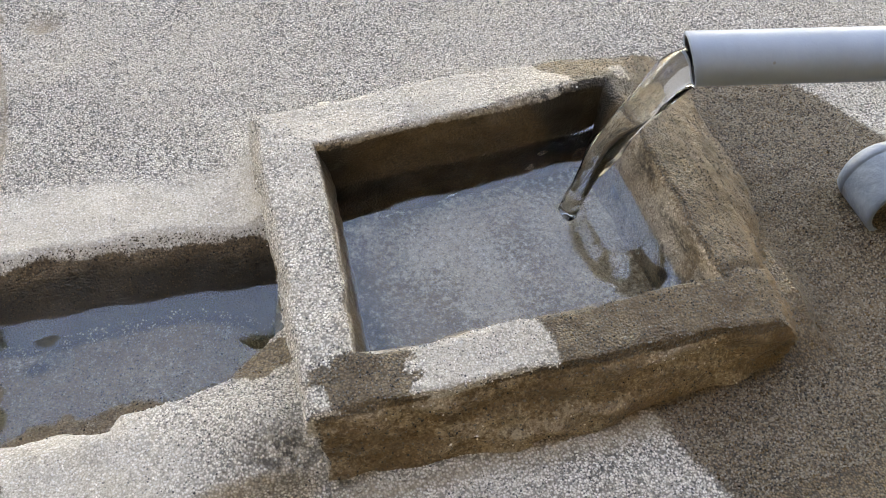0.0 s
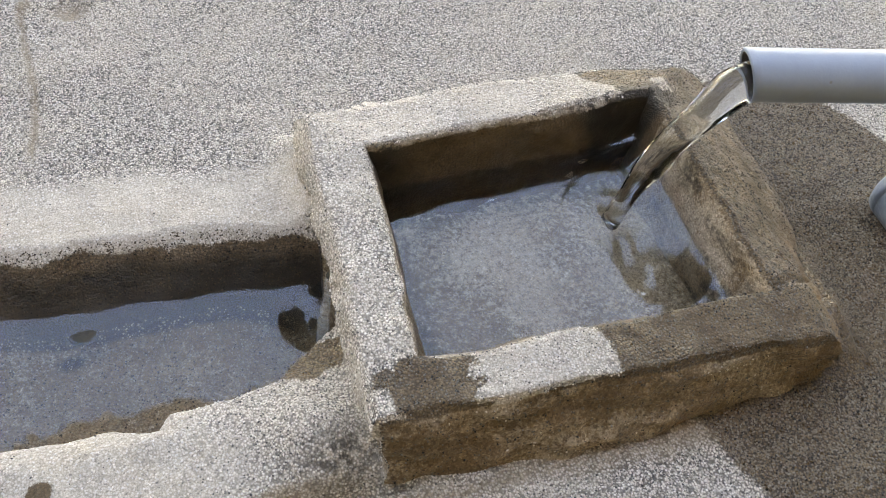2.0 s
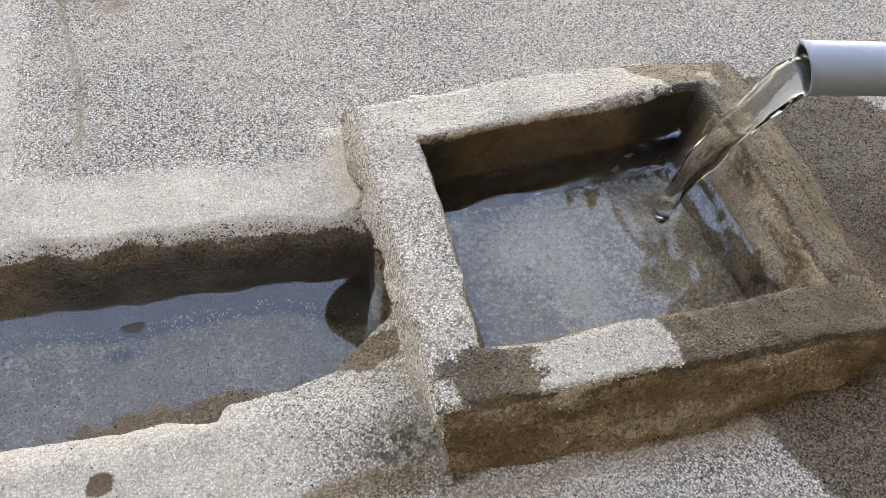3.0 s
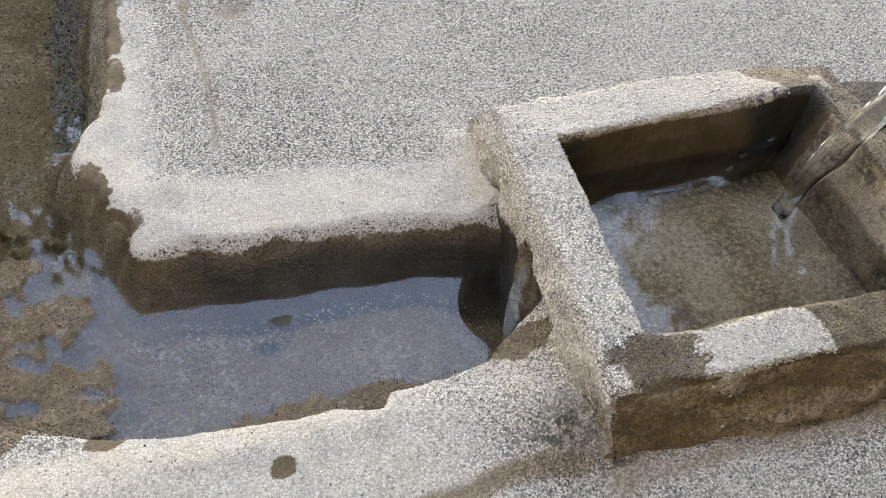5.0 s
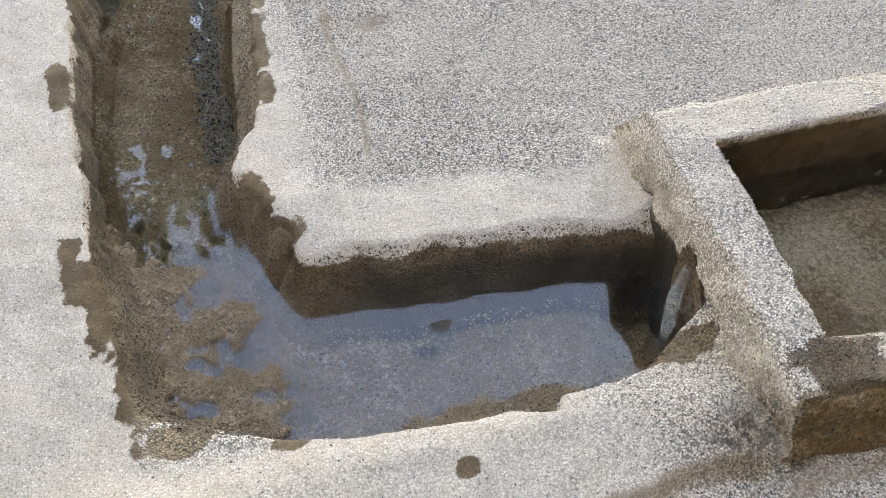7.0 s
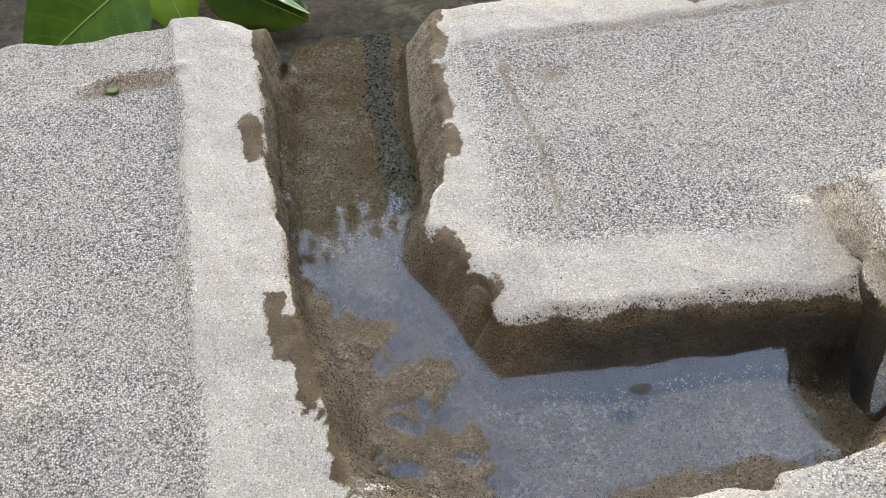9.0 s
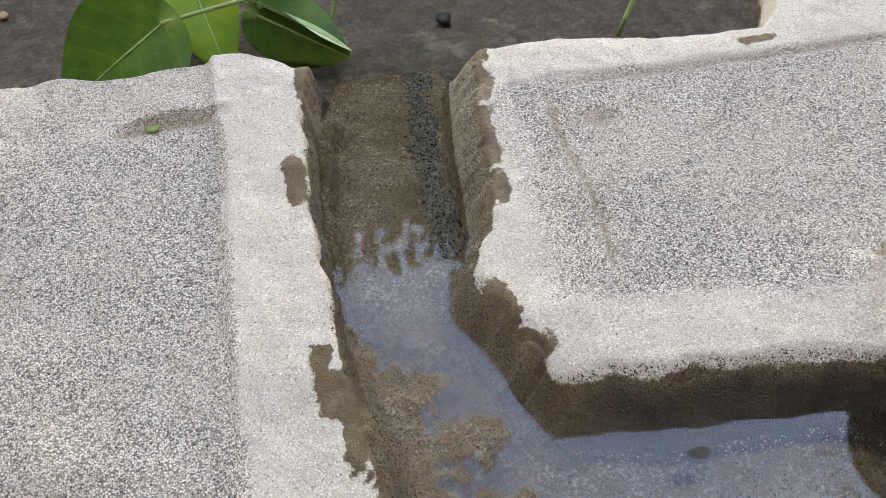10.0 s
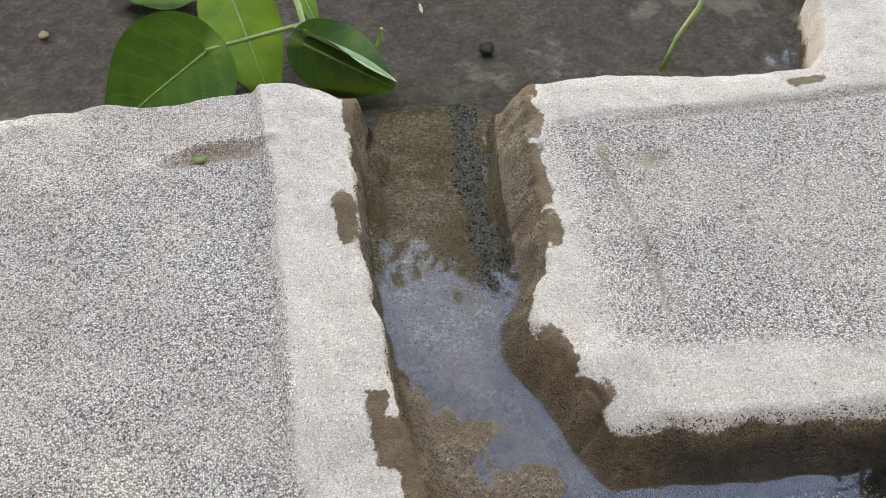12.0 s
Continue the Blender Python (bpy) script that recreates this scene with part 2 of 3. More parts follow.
BARK = make_plain("bark", (0.06, 0.045, 0.035), (0.12, 0.095, 0.07), 12, 0.9, 0.01)
CROWN = make_plain("crown_leaves", (0.02, 0.045, 0.012), (0.05, 0.09, 0.02), 3, 0.6)

# ---- ground: one sheet of sandy cement with the channel sunk into it (millimetres) ----
CHANNEL_BACK = ((-240, 300), (-165, 306), (-150, 303), (-127, 302), (-108, 297), (-84, 297), (-57, 295), (-30, 292), (-4, 285), (40, 280))
CHANNEL_FRONT = ((-246, 262), (-240, 246), (-233, 236), (-213, 225), (-183, 215), (-152, 206), (-104, 200), (-85, 200), (-73, 196), (-69, 195), (-64, 202), (-46, 203), (-20, 205), (0, 222), (40, 240))
CHANNEL_LEFT = ((200, -238), (240, -236), (275, -239), (320, -243), (387, -246), (430, -248), (500, -245), (519, -240), (560, -232))
CHANNEL_RIGHT = ((280, -150), (302, -151), (318, -155), (340, -164), (352, -170), (365, -173), (380, -169), (392, -159), (407, -153), (454, -148), (491, -143), (540, -133), (570, -120))
BACK_EDGE = ((-700, 570), (-425, 568), (-345, 567), (-299, 570), (-270, 566), (-257, 557), (-246, 545), (-230, 545), (-219, 572), (-156, 572), (-146, 542), (-97, 543), (-60, 537), (-29, 532), (46, 530), (62, 545), (75, 572), (95, 627), (125, 720), (200, 900))


def channel_cut(x, y):
    """How far a place is sunk by the channel, 0 to 1."""
    wob = 1.6 * vnoise(x, y, 13, 3) + 0.8 * vnoise(x, y, 5, 4)
    back = np.clip((along(x, CHANNEL_BACK) - y + wob + 3) / 36, 0, 1)
    back = 0.55 * back + 0.45 * step(0, 1, back)
    front = step(0, 1, (y - along(x, CHANNEL_FRONT) + wob + 1.5) / (9.5 + 20 * (1 - step(-226, -165, x))))
    left = step(0, 1, (x - along(y, CHANNEL_LEFT) + wob + 1.5) / (8.5 + 19 * (1 - step(270, 330, y))))
    right = step(-2.0, 25, along(y, CHANNEL_RIGHT) - x + wob)
    a = back * front * left * (1 - step(24, 34, x))
    b = left * right * step(236, 262, y)
    corner = step(2, 25, np.hypot(x + 147, y - 312))
    a, b = a * corner, b * corner
    return 1 - (1 - a) * (1 - b) if np.ndim(a) == 0 else np.maximum(np.maximum(a, b), 1 - (1 - a) * (1 - b))


def sandbar(x, y):
    """Silt piled up to the water's surface in the outer bend."""
    n = 0.24 * vnoise(x, y, 13, 33) + 0.24 * vnoise(x, y, 5, 34) + 0.18 * vnoise(x, y, 2.4, 37)
    bar = 0
    for cx, cy, rx, ry in ((-244, 280, 55, 74), (-199, 290, 24, 13), (-193, 256, 24, 12), (-198, 236, 32, 15), (-208, 321, 18, 10), (-84, 210, 66, 13)):
        bar = np.maximum(bar, 1 - step(0.5, 1.35, np.hypot((x - cx) / rx, (y - cy) / ry) + n))
    return 15.5 * bar, -21.5 + 0.9 * vnoise(x, y, 9, 35) + 0.6 * vnoise(x, y, 3.5, 36)


def height(x, y):
    z = 1.3 * vnoise(x, y, 70, 7) + 0.7 * vnoise(x, y, 26, 8) + 0.30 * vnoise(x, y, 6, 9)
    z = z - 4.5 * step(289, 296, -x + 3 * vnoise(x, y, 40, 12))
    z = z + (x < -294) * (2.8 * np.clip(vnoise(x + 0.6 * y, y - 0.4 * x, 38, 10), -0.2, 1) + 1.6 * np.abs(vnoise(x - 0.3 * y, y + 0.5 * x, 55, 13))) + 0.6 * vnoise(x, y, 12, 11)
    # trowelled strips stand a little proud
    z = z + 2.2 * step(498, 505, y + 3 * vnoise(x, y, 30, 14)) * step(-140, -110, x)
    z = z + 2.0 * (1 - step(-130, -122, x + 3 * vnoise(x, y, 22, 16))) * step(-300, -290, x) * step(300, 330, y)
    # groove beside the strip and the small dents
    gx = -106 + 2.5 * np.sin((y - 360) / 24.0) + 0.02 * (y - 420)
    z = z - 1.8 * np.exp(-((x - gx) / 1.6) ** 2) * step(352, 362, y) * step(-482, -472, -y)
    z = z - 4.0 * np.exp(-(((x + 80) / 11) ** 2 + ((y - 462) / 8) ** 2)) + 1.2 * np.exp(-((np.hypot((x + 80) / 14, (y - 462) / 11) - 1) / 0.25) ** 2)
    z = z - 1.5 * np.exp(-((y - 497 - 0.02 * x) / 2.2) ** 2) * step(-105, -95, x)
    lx = (x + 318) / 36.0
    z = z + 6.5 * np.exp(-((y - 513 - 4 * lx) / 3.0) ** 2) * np.clip(1 - lx ** 2, 0, 1)
    z = z - 2.5 * np.exp(-((y - 506 - 4 * lx) / 3.5) ** 2) * np.clip(1 - lx ** 2, 0, 1)
    # front bank and the lower ground before it
    bank = 1 - step(188, 216, y)
    z = z + 7.0 * bank * (1 - step(-20, 8, x))
    fore = 1 - step(150, 159, y + 2.5 * vnoise(x, y, 17, 18) + 0.16 * np.clip(-x - 30, 0, 200))
    z = z - 9.5 * fore * (1 - step(-5, 22, x))
    # mortar smeared up against the tank
    dl = np.clip(np.maximum(np.maximum(12 - x, x - 226), np.maximum(152 - y, y - 330)), 0, None)
    z = z + 9.0 * np.exp(-dl / 5.0) * step(150, 175, y)
    z = z + 4.0 * np.exp(-dl / 4.0) * (1 - step(150, 175, y))
    z = z + 12 * np.exp(-np.hypot((x + 8) / 17, (y - 176) / 15) ** 2)
    # channel
    cut = channel_cut(x, y)
    floor = -33.5 + 1.3 * vnoise(x, y, 35, 21) + 0.6 * vnoise(x, y, 9, 22) - 1.0 * step(420, 560, y)
    side = x - along(y, CHANNEL_LEFT) - 0.8 * vnoise(x, y, 25, 23) - 6 * step(400, 510, y)
    floor = floor + (8.0 * (1 - step(7, 14, side)) + 0.5 * np.sin(side * 2.4) * (1 - step(11, 15, side))) * step(262, 330, y) * (1 - step(515, 540, y))
    bar, crest = sandbar(x, y)
    floor = np.maximum(floor, np.minimum(floor + bar, crest))
    floor = floor - 14 * np.exp(-(((x - 2) / 24) ** 2 + ((y - 250) / 20) ** 2))
    z = z + (floor - z) * cut
    # bulge and ring pressed into the inner corner
    r = np.hypot(x + 164, y - 314)
    z = z - 3.6 * np.exp(-((r - 10) / 1.4) ** 2) * step(-172, -160, x + 0.8 * (314 - y)) + 2.5 * np.exp(-(r / 8) ** 4)
    # back drop into the pond
    drop = step(-5, 14, y - along(x, BACK_EDGE) + 2.5 * vnoise(x, y, 20, 24))
    lip = np.exp(-((y - along(x, BACK_EDGE)) / 12.0) ** 2) * 2.0 * (1 - cut)
    z = z + (-62 - z) * drop - lip
    # hollow under the tank
    inside = step(32, 40, x) * (1 - step(168, 176, x)) * step(182, 190, y) * (1 - step(276, 284, y))
    return z + (-80 - z) * inside


def coarse_at(x, y):
    c = np.ones_like(x)
    left_strip = (1 - step(-236, -230, x)) * step(-294 + 0 * y, -284 + 0 * y, x + 3 * vnoise(x, y, 18, 42))
    right_strip = step(-200, -190, x) * (1 - step(-150, -118, x + 6 * vnoise(x, y, 22, 43))) * step(290, 300, y)
    back_strip = step(496, 506, y + 3 * vnoise(x, y, 25, 44))
    mid_strip = (1 - step(322, 340, y + 5 * vnoise(x, y, 30, 45) + 0.10 * (x + 60))) * step(230, 260, y) * (1 - step(14, 30, x)) * step(-240, -230, x)
    front = 0.72 * (1 - step(205, 220, y)) * (1 - step(-70, -10, x + 12 * vnoise(x, y, 16, 46)))
    cut = channel_cut(x, y)
    return np.clip(c - np.maximum.reduce([left_strip * 0.95, right_strip * 0.85, back_strip * 0.9 * step(-300, -260, x), back_strip * 0.2, mid_strip * 0.8, front]), 0.05, 1) * (1 - 0.45 * step(0.9, 1.0, cut)) + 0.5 * step(0.03, 0.2, cut) * (1 - step(0.85, 0.98, cut)) + 0.3 * step(3, 9, sandbar(x, y)[0]) * step(0.5, 0.9, cut)


def wet_at(x, y, z):
    cut = channel_cut(x, y)
    n = vnoise(x, y, 24, 51)
    level = -4.0 + 1.4 * n + 4.5 * step(345, 390, y) * step(-190, -180, x) + 1.2 * vnoise(x, y, 6, 52)
    level = level + 6 * (1 - step(-232, -214, x)) * (1 - step(330, 350, y))
    w = step(-2.5, 2.5, level - z) * step(0.01, 0.04, cut)
    w = w - step(0.90, 0.985, cut) * (0.30 + 0.08 * step(330, 400, y) + 0.10 * n + 0.10 * vnoise(x, y, 9, 53))
    for cx, cy, rx, ry in ((-253, 327, 7, 12), (-249, 311, 8, 16), (-242, 292, 7, 22), (-231, 250, 8, 22), (-217, 224, 16, 8), (-176, 211, 8, 4), (-253, 446, 6, 16),
                           (-168, 345, 8, 16), (-160, 318, 11, 12), (-240, 520, 6, 22), (36, 513, 11, 5), (-113, 179, 5, 4), (-8, 212, 18, 9), (-150, 420, 9, 14), (-148, 460, 7, 26), (-140, 510, 7, 24), (-135, 535, 6, 12)):
        w = np.maximum(w, blob(x, y, cx, cy, rx, ry) * (1 - 0.2 * step(0.9, 0.99, cut)))
    r = np.hypot((x - 228) / 112, (y - 180) / 152) + 0.06 * n
    w = np.maximum(w, (1 - step(0.96, 1.04, r)) * step(-5, 8, x - 148 + 0.45 * (y - 120) * (y < 150) + 5 * n))
    w = np.maximum(w, step(2, 8, y - along(x, BACK_EDGE)))
    return w


def soil_at(x, y):
    s = 0.9 * np.exp(-(((x + 82) / 9) ** 2 + ((y - 462) / 6) ** 2)) + 0.8 * np.exp(-(((x + 104) / 4) ** 2 + ((y - 474) / 8) ** 2))
    gx = -106 + 2.5 * np.sin((y - 360) / 24.0) + 0.02 * (y - 420)
    s = s + 0.75 * np.exp(-((x - gx) / 2.2) ** 2) * step(352, 362, y) * step(-482, -472, -y)
    s = s + 0.6 * np.exp(-((y - 496 - 0.02 * x) / 3.0) ** 2) * step(-105, -95, x)
    lx = (x + 318) / 36.0
    # browner strip along the ridge's lower edge
    s = s + 0.7 * np.exp(-((y - 507 - 4 * lx) / 3.0) ** 2) * np.clip(1 - lx ** 2, 0, 1)
    s = s + 0.30 * np.clip(vnoise(x, y, 45, 61) + 0.2, 0, 1) * (x < -294)
    s = s + 0.75 * np.exp(-((y - 139 + 4 * vnoise(x, y, 12, 64)) / 6.0) ** 2) * step(4, 14, x) * (1 - step(150, 190, x))
    # shaded foot of the front bank, painted as brown on its face
    s = s + 0.45 * np.exp(-((y - 155 + 0.16 * np.clip(-x - 30, 0, 200)) / 4.0) ** 2) * (1 - step(-5, 10, x))
    s = s + step(0.5, 0.9, channel_cut(x, y)) * (0.85 + 0.2 * vnoise(x, y, 28, 63))
    return np.clip(s, 0, 1)


def algae_shade_at(x, y, z):
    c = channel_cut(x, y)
    # channel back wall blackened below its top edge
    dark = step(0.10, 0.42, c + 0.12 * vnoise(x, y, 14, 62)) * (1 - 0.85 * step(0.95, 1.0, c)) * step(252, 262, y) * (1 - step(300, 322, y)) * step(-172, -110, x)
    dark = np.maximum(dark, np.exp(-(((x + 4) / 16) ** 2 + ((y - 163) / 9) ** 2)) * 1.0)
    # shade of the left channel wall put into the colour
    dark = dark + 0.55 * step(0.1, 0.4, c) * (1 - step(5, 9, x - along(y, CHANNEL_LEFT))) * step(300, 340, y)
    dark = np.maximum(dark, 0.8 * np.exp(-(((x - 14) / 10) ** 2 + ((y - 149) / 5) ** 2)))
    dark = dark + 1.2 * np.exp(-(((x + 104) / 7) ** 2 + ((y - 258) / 4) ** 2))
    return np.clip(dark, 0, 1)


def sheet(x0, x1, y0, y1, pitch):
    xs, ys = np.arange(x0, x1 + pitch, pitch), np.arange(y0, y1 + pitch, pitch)
    gx, gy = np.meshgrid(xs, ys)
    return gx, gy, len(xs), len(ys)


gx, gy, nu, nv = sheet(-500, 500, 80, 620, 1.25)
gz = height(gx, gy)
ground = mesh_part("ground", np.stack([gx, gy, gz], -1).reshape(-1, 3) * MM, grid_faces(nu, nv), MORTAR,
                   attrs=(("coarse", coarse_at(gx, gy)), ("wet", wet_at(gx, gy, gz)), ("soil", soil_at(gx, gy)), ("algae_shade", algae_shade_at(gx, gy, gz))))
tagged(ground, "sandy cement slab with a wet sunken water channel", "ground", kind="structure")

# the side bank beyond the slab, and the pond bed
px, py, nu, nv = sheet(-900, 600, 528, 1300, 6)
pz = -40 + 2.5 * vnoise(px, py, 60, 71) + 1.5 * vnoise(px, py, 20, 72)
pz = pz + (32 + 3 * vnoise(px, py, 30, 73)) * step(-6, 14, px - np.interp(py, (540, 572, 627, 720, 900), (64, 75, 95, 125, 200)) + 5 * vnoise(px, py, 25, 74))
pond_bed = mesh_part("pond_bed", np.stack([px, py, pz], -1).reshape(-1, 3) * MM, grid_faces(nu, nv), POND)
tagged(pond_bed, "silty brown pond bed of old cement under shallow water", "pond bed", kind="structure")

far = bmesh.new()
bmesh.ops.create_grid(far, x_segments=60, y_segments=60, size=60)
for v in far.verts:
    v.co.z = -0.10 + 0.02 * noise.noise(v.co * 0.3)
tagged(part("soil_ground", far, SOIL), "bare dark soil all round the slab", "ground", kind="structure")


# ---- water ----
def water_sheet(name, x0, x1, y0, y1, pitch, level, material, label, keep=None):
    wx, wy, nu, nv = sheet(x0, x1, y0, y1, pitch)
    wz = level(wx, wy)
    k = keep(wx, wy)[:-1, :-1] if keep else None
    ob = mesh_part(name, np.stack([wx, wy, wz], -1).reshape(-1, 3) * MM, grid_faces(nu, nv, k), material)
    ob.visible_shadow = False
    return tagged(ob, label, "water", kind="structure")


def channel_level(x, y):
    fall = np.exp(-np.hypot((x - 4) / 14, (y - 246) / 12) ** 2)
    ring = np.hypot(x - 6, y - 246)
    return -22.5 - 4.5 * step(380, 590, y) - 3.0 * fall + 0.55 * np.sin(ring / 2.8 + 1.5 * vnoise(x, y, 9, 85)) * np.exp(-ring / 17) + 0.05 * vnoise(x, y, 34, 81)


water_sheet("channel_water", -262, 40, 190, 590, 2.5, channel_level, CHANNEL_WATER, "clear shallow water running along the channel",
            lambda x, y: (y < 330) | (x < -120))


def tank_level(x, y):
    ring = np.hypot(x - 146, y - 243)
    z = 15 + 0.45 * np.sin(ring / 3.6) * np.exp(-ring / 13) - 1.0 * np.exp(-(ring / 8) ** 2)
    z = z + 0.10 * vnoise(x, y, 34, 82) + 0.02 * vnoise(x, y, 12, 83)
    return z + 2.6 * np.exp(-np.clip(287 - y, 0, None) / 4.0) + 3.0 * np.exp(-np.clip(178 - x, 0, None) / 6.0)


water_sheet("tank_water", 30, 181, 172, 291, 2, tank_level, TANK_WATER, "clear rippled water filling the small tank")
water_sheet("pond_water", -900, 300, 556, 1300, 8, lambda x, y: -28.5 + 0.5 * vnoise(x, y, 50, 84), POND_WATER, "shallow murky pond water beyond the slab",
            lambda x, y: (y > 557) & (x < np.interp(y, (540, 572, 627, 720, 900), (84, 95, 115, 145, 220))))

# ---- the tank ----
tank = thing("water_tank", "small rough cement tank with a worn, partly wet rim", "tank", (0.11, 0.23, 0))
# rings of corners: front left, front right, back right, back left
RINGS = [
    ((2, 150, -64), (212, 152, -64), (246, 346, -64), (14, 346, -64)),
    ((9, 152, -3), (209, 150, -4), (243, 342, -6), (15, 343, -4)),
    ((8, 154, 16), (205, 148, 13), (236, 335, 3), (14, 335, 12)),
    ((6, 157, 36), (199, 145, 33), (224, 326, 16), (14, 322, 31)),
    ((9, 159, 42), (192, 147, 40), (209, 315, 30), (17, 313, 41)),
    ((28, 176, 43), (180, 169, 43), (182, 291, 43), (38, 288, 43)),
    ((30, 178, 41), (178, 171, 39), (179, 288, 40), (40, 286, 40)),
    ((34, 183, 30), (177, 176, 26), (177, 285, 30), (43, 284, 30)),
    ((38, 188, -15), (171, 182, -15), (170, 280, -15), (47, 279, -15)),
]
SUB = (6, 10, 10, 5, 10, 3, 6, 16)


RIM = []


def tank_wall(name, a, b, bend, label, seed, hole=False):
    """One side of the tank, from ring corner a to b."""
    n = 110
    t = np.linspace(0, 1, n)
    rows, tags = [], []
    for k in range(len(RINGS) - 1):
        lo, hi = np.array(RINGS[k], float), np.array(RINGS[k + 1], float)
        for s in np.linspace(0, 1, SUB[k], endpoint=False):
            c = lo + (hi - lo) * s
            row = c[a][None] + (c[b] - c[a])[None] * t[:, None]
            row[:, 2] = c[a][2] + (c[b][2] - c[a][2]) * bend(t)
            rows.append(row)
            tags.append(k + s)
    rows.append(np.array(RINGS[-1][a], float)[None] + (np.array(RINGS[-1][b], float) - np.array(RINGS[-1][a], float))[None] * t[:, None])
    tags.append(8)
    p = np.array(rows)
    x, y, z = p[..., 0], p[..., 1], p[..., 2]
    k = np.array(tags)[:, None] + 0 * x
    belly = np.sin(np.pi * t)[None] ** 0.8
    if name == "front_wall":
        y = y - 11 * belly * (1 - step(0.8, 3.6, k))
    if name == "right_wall":
        x = x + 19 * belly ** 0.7 * (1 - step(0.8, 3.8, k))
    amp = 1.0 + 0.9 * (k < 3)
    ox = amp * (1.3 * vnoise(y + z, z * 1.3 - y * 0.2, 15, 1) + 0.7 * vnoise(y, z, 5, 2))
    oy = amp * (1.5 * vnoise(x + z * 0.4, z * 1.6, 14, 3) + 0.7 * vnoise(x, z * 1.5, 5, 4))
    oz = 1.0 * vnoise(x, y, 17, 5) + 0.5 * vnoise(x, y, 5, 6) - 2.2 * np.exp(-((y - 173 - 0.2 * (x - 180) - 1.2 * vnoise(x, y, 9, 7)) / 1.3) ** 2) * (x > 181) * (k > 3)
    calm = step(0.7, 1.8, k)
    ox, oy = ox * calm, oy * calm
    oy = np.where((k > 1) & (k < 3) & (y < 175), oy + 1.4 * vnoise(x * 0.35, z * 2.2, 7, 8), oy) if name == "front_wall" else oy
    p = np.stack([x + ox, y + oy, z + oz], -1)
    x, y, z = p[..., 0], p[..., 1], p[..., 2]
    nz = vnoise(x, y + z, 16, 91)
    outer, inner, top = (k < 3.4), (k >= 5.6), (k >= 3.4) & (k < 5.6)
    front, right = (y < 190) & outer, x > 184
    wet = np.where(inner, step(1.5, -2.5, z - 40 + 1.5 * nz), 0.0)
    wet = np.maximum(wet, np.where((y < 200) & (k < 3.55 + 0.25 * nz) & (not hole), 1.0, 0.0) * step(5, 12, x))
    wet = np.where((y < 200) & outer & (not hole) & (x > 9), 0.50 + 0.16 * nz + 0.12 * vnoise(x, z * 2, 7, 90), wet)
    wet = np.maximum(wet, (k > 3.2) * step(-3, 5, x - np.where(y < 230, 104, 158) + 9 * nz + (y - 158) * 0.3 * (y < 230)))
    wet = np.maximum(wet, 0.9 * step(180, 196, x + 6 * nz) * outer)
    wet = np.maximum(wet, top * blob(x, y, 30, 166, 19, 13, 0.15))
    wet = np.maximum(wet, step(-6, -14, z) * (x < 40))
    if hole:
        # shade beside the outlet, painted in through the wet and near-black masks
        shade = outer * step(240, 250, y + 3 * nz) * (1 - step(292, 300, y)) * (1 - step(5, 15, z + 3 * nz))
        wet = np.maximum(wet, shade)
    wet = np.where((x > 178) & (y > 292) & (nz > 0.35) & top, 0.2, wet)
    wet = np.where(inner & (x > 166) & (y < 272), 0.42 + 0.3 * vnoise(y, z, 11, 92), wet)
    coarse = (0.62 if hole else 0.38) + 0.25 * nz + 0.4 * step(95, 110, x) * (k < 5.7) - 0.2 * (outer & (y < 200)) + 0.4 * ((y < 180) & (x < 50) & top)
    # mould in the back right corner; inner back and left faces darkened too
    algae_shade = np.where(inner & (y > 270), 0.30 + 0.25 * nz, 0.0) + np.exp(-(((x - 171) / 20) ** 2 + ((y - 288) / 8) ** 2)) * 2.4 + 0.5 * inner * (1 - step(36, 85, x + 14 * nz))
    algae_shade = algae_shade * step(-4, 12, z) + 0.9 * np.exp(-(((x - 40) / 10) ** 2 + ((y - 287) / 4) ** 2)) * inner
    algae_shade = np.where(inner & (x > 165) & (y < 270), 0.75 * step(0.05, 0.5, vnoise(y, z * 1.5, 9, 93)), algae_shade)
    if hole:
        algae_shade = np.maximum(algae_shade, 0.9 * shade)
        algae_shade = np.maximum(algae_shade, outer * np.exp(-(((y - 166) / 12) ** 2 + ((z - 8) / 14) ** 2)))
    soil = 0.8 * (inner & (x > 160) & (y < 275)) + 1.0 * (outer & (y < 200) & (x > 10)) + 0.7 * inner + 0.55 * step(185, 205, x) * (nz > -0.3)
    RIM.append((p[(k > 3.2) & (k < 5.6)], wet[(k > 3.2) & (k < 5.6)]))
    RIM.append((p[(k > 1.2) & (k < 3.2)][::2], wet[(k > 1.2) & (k < 3.2)][::2]))
    keep = None
    if hole:
        keep = ~((np.hypot((y - 231 - 0.48 * (z + 6)) / (16 - 0.22 * (z + 6)), (z + 6) / np.where(z > -6, 30, 20)) < 1) & (k < 3.9))[:-1, :-1]
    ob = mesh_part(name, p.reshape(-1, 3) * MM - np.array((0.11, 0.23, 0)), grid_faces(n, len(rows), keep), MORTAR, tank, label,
                   attrs=(("coarse", np.clip(coarse, 0, 1)), ("wet", np.clip(wet, 0, 1)), ("soil", np.clip(soil, 0, 1)), ("algae_shade", np.clip(algae_shade, 0, 1))))
    return ob


late = lambda t: np.clip((t - 0.45) / 0.55, 0, 1) ** 1.6
front_wall = tank_wall("front_wall", 0, 1, late, "cement wall with a wet brown outer face", 1)
right_wall = tank_wall("right_wall", 1, 2, lambda t: t, "wet wall sloping down outwards to the ground", 2)
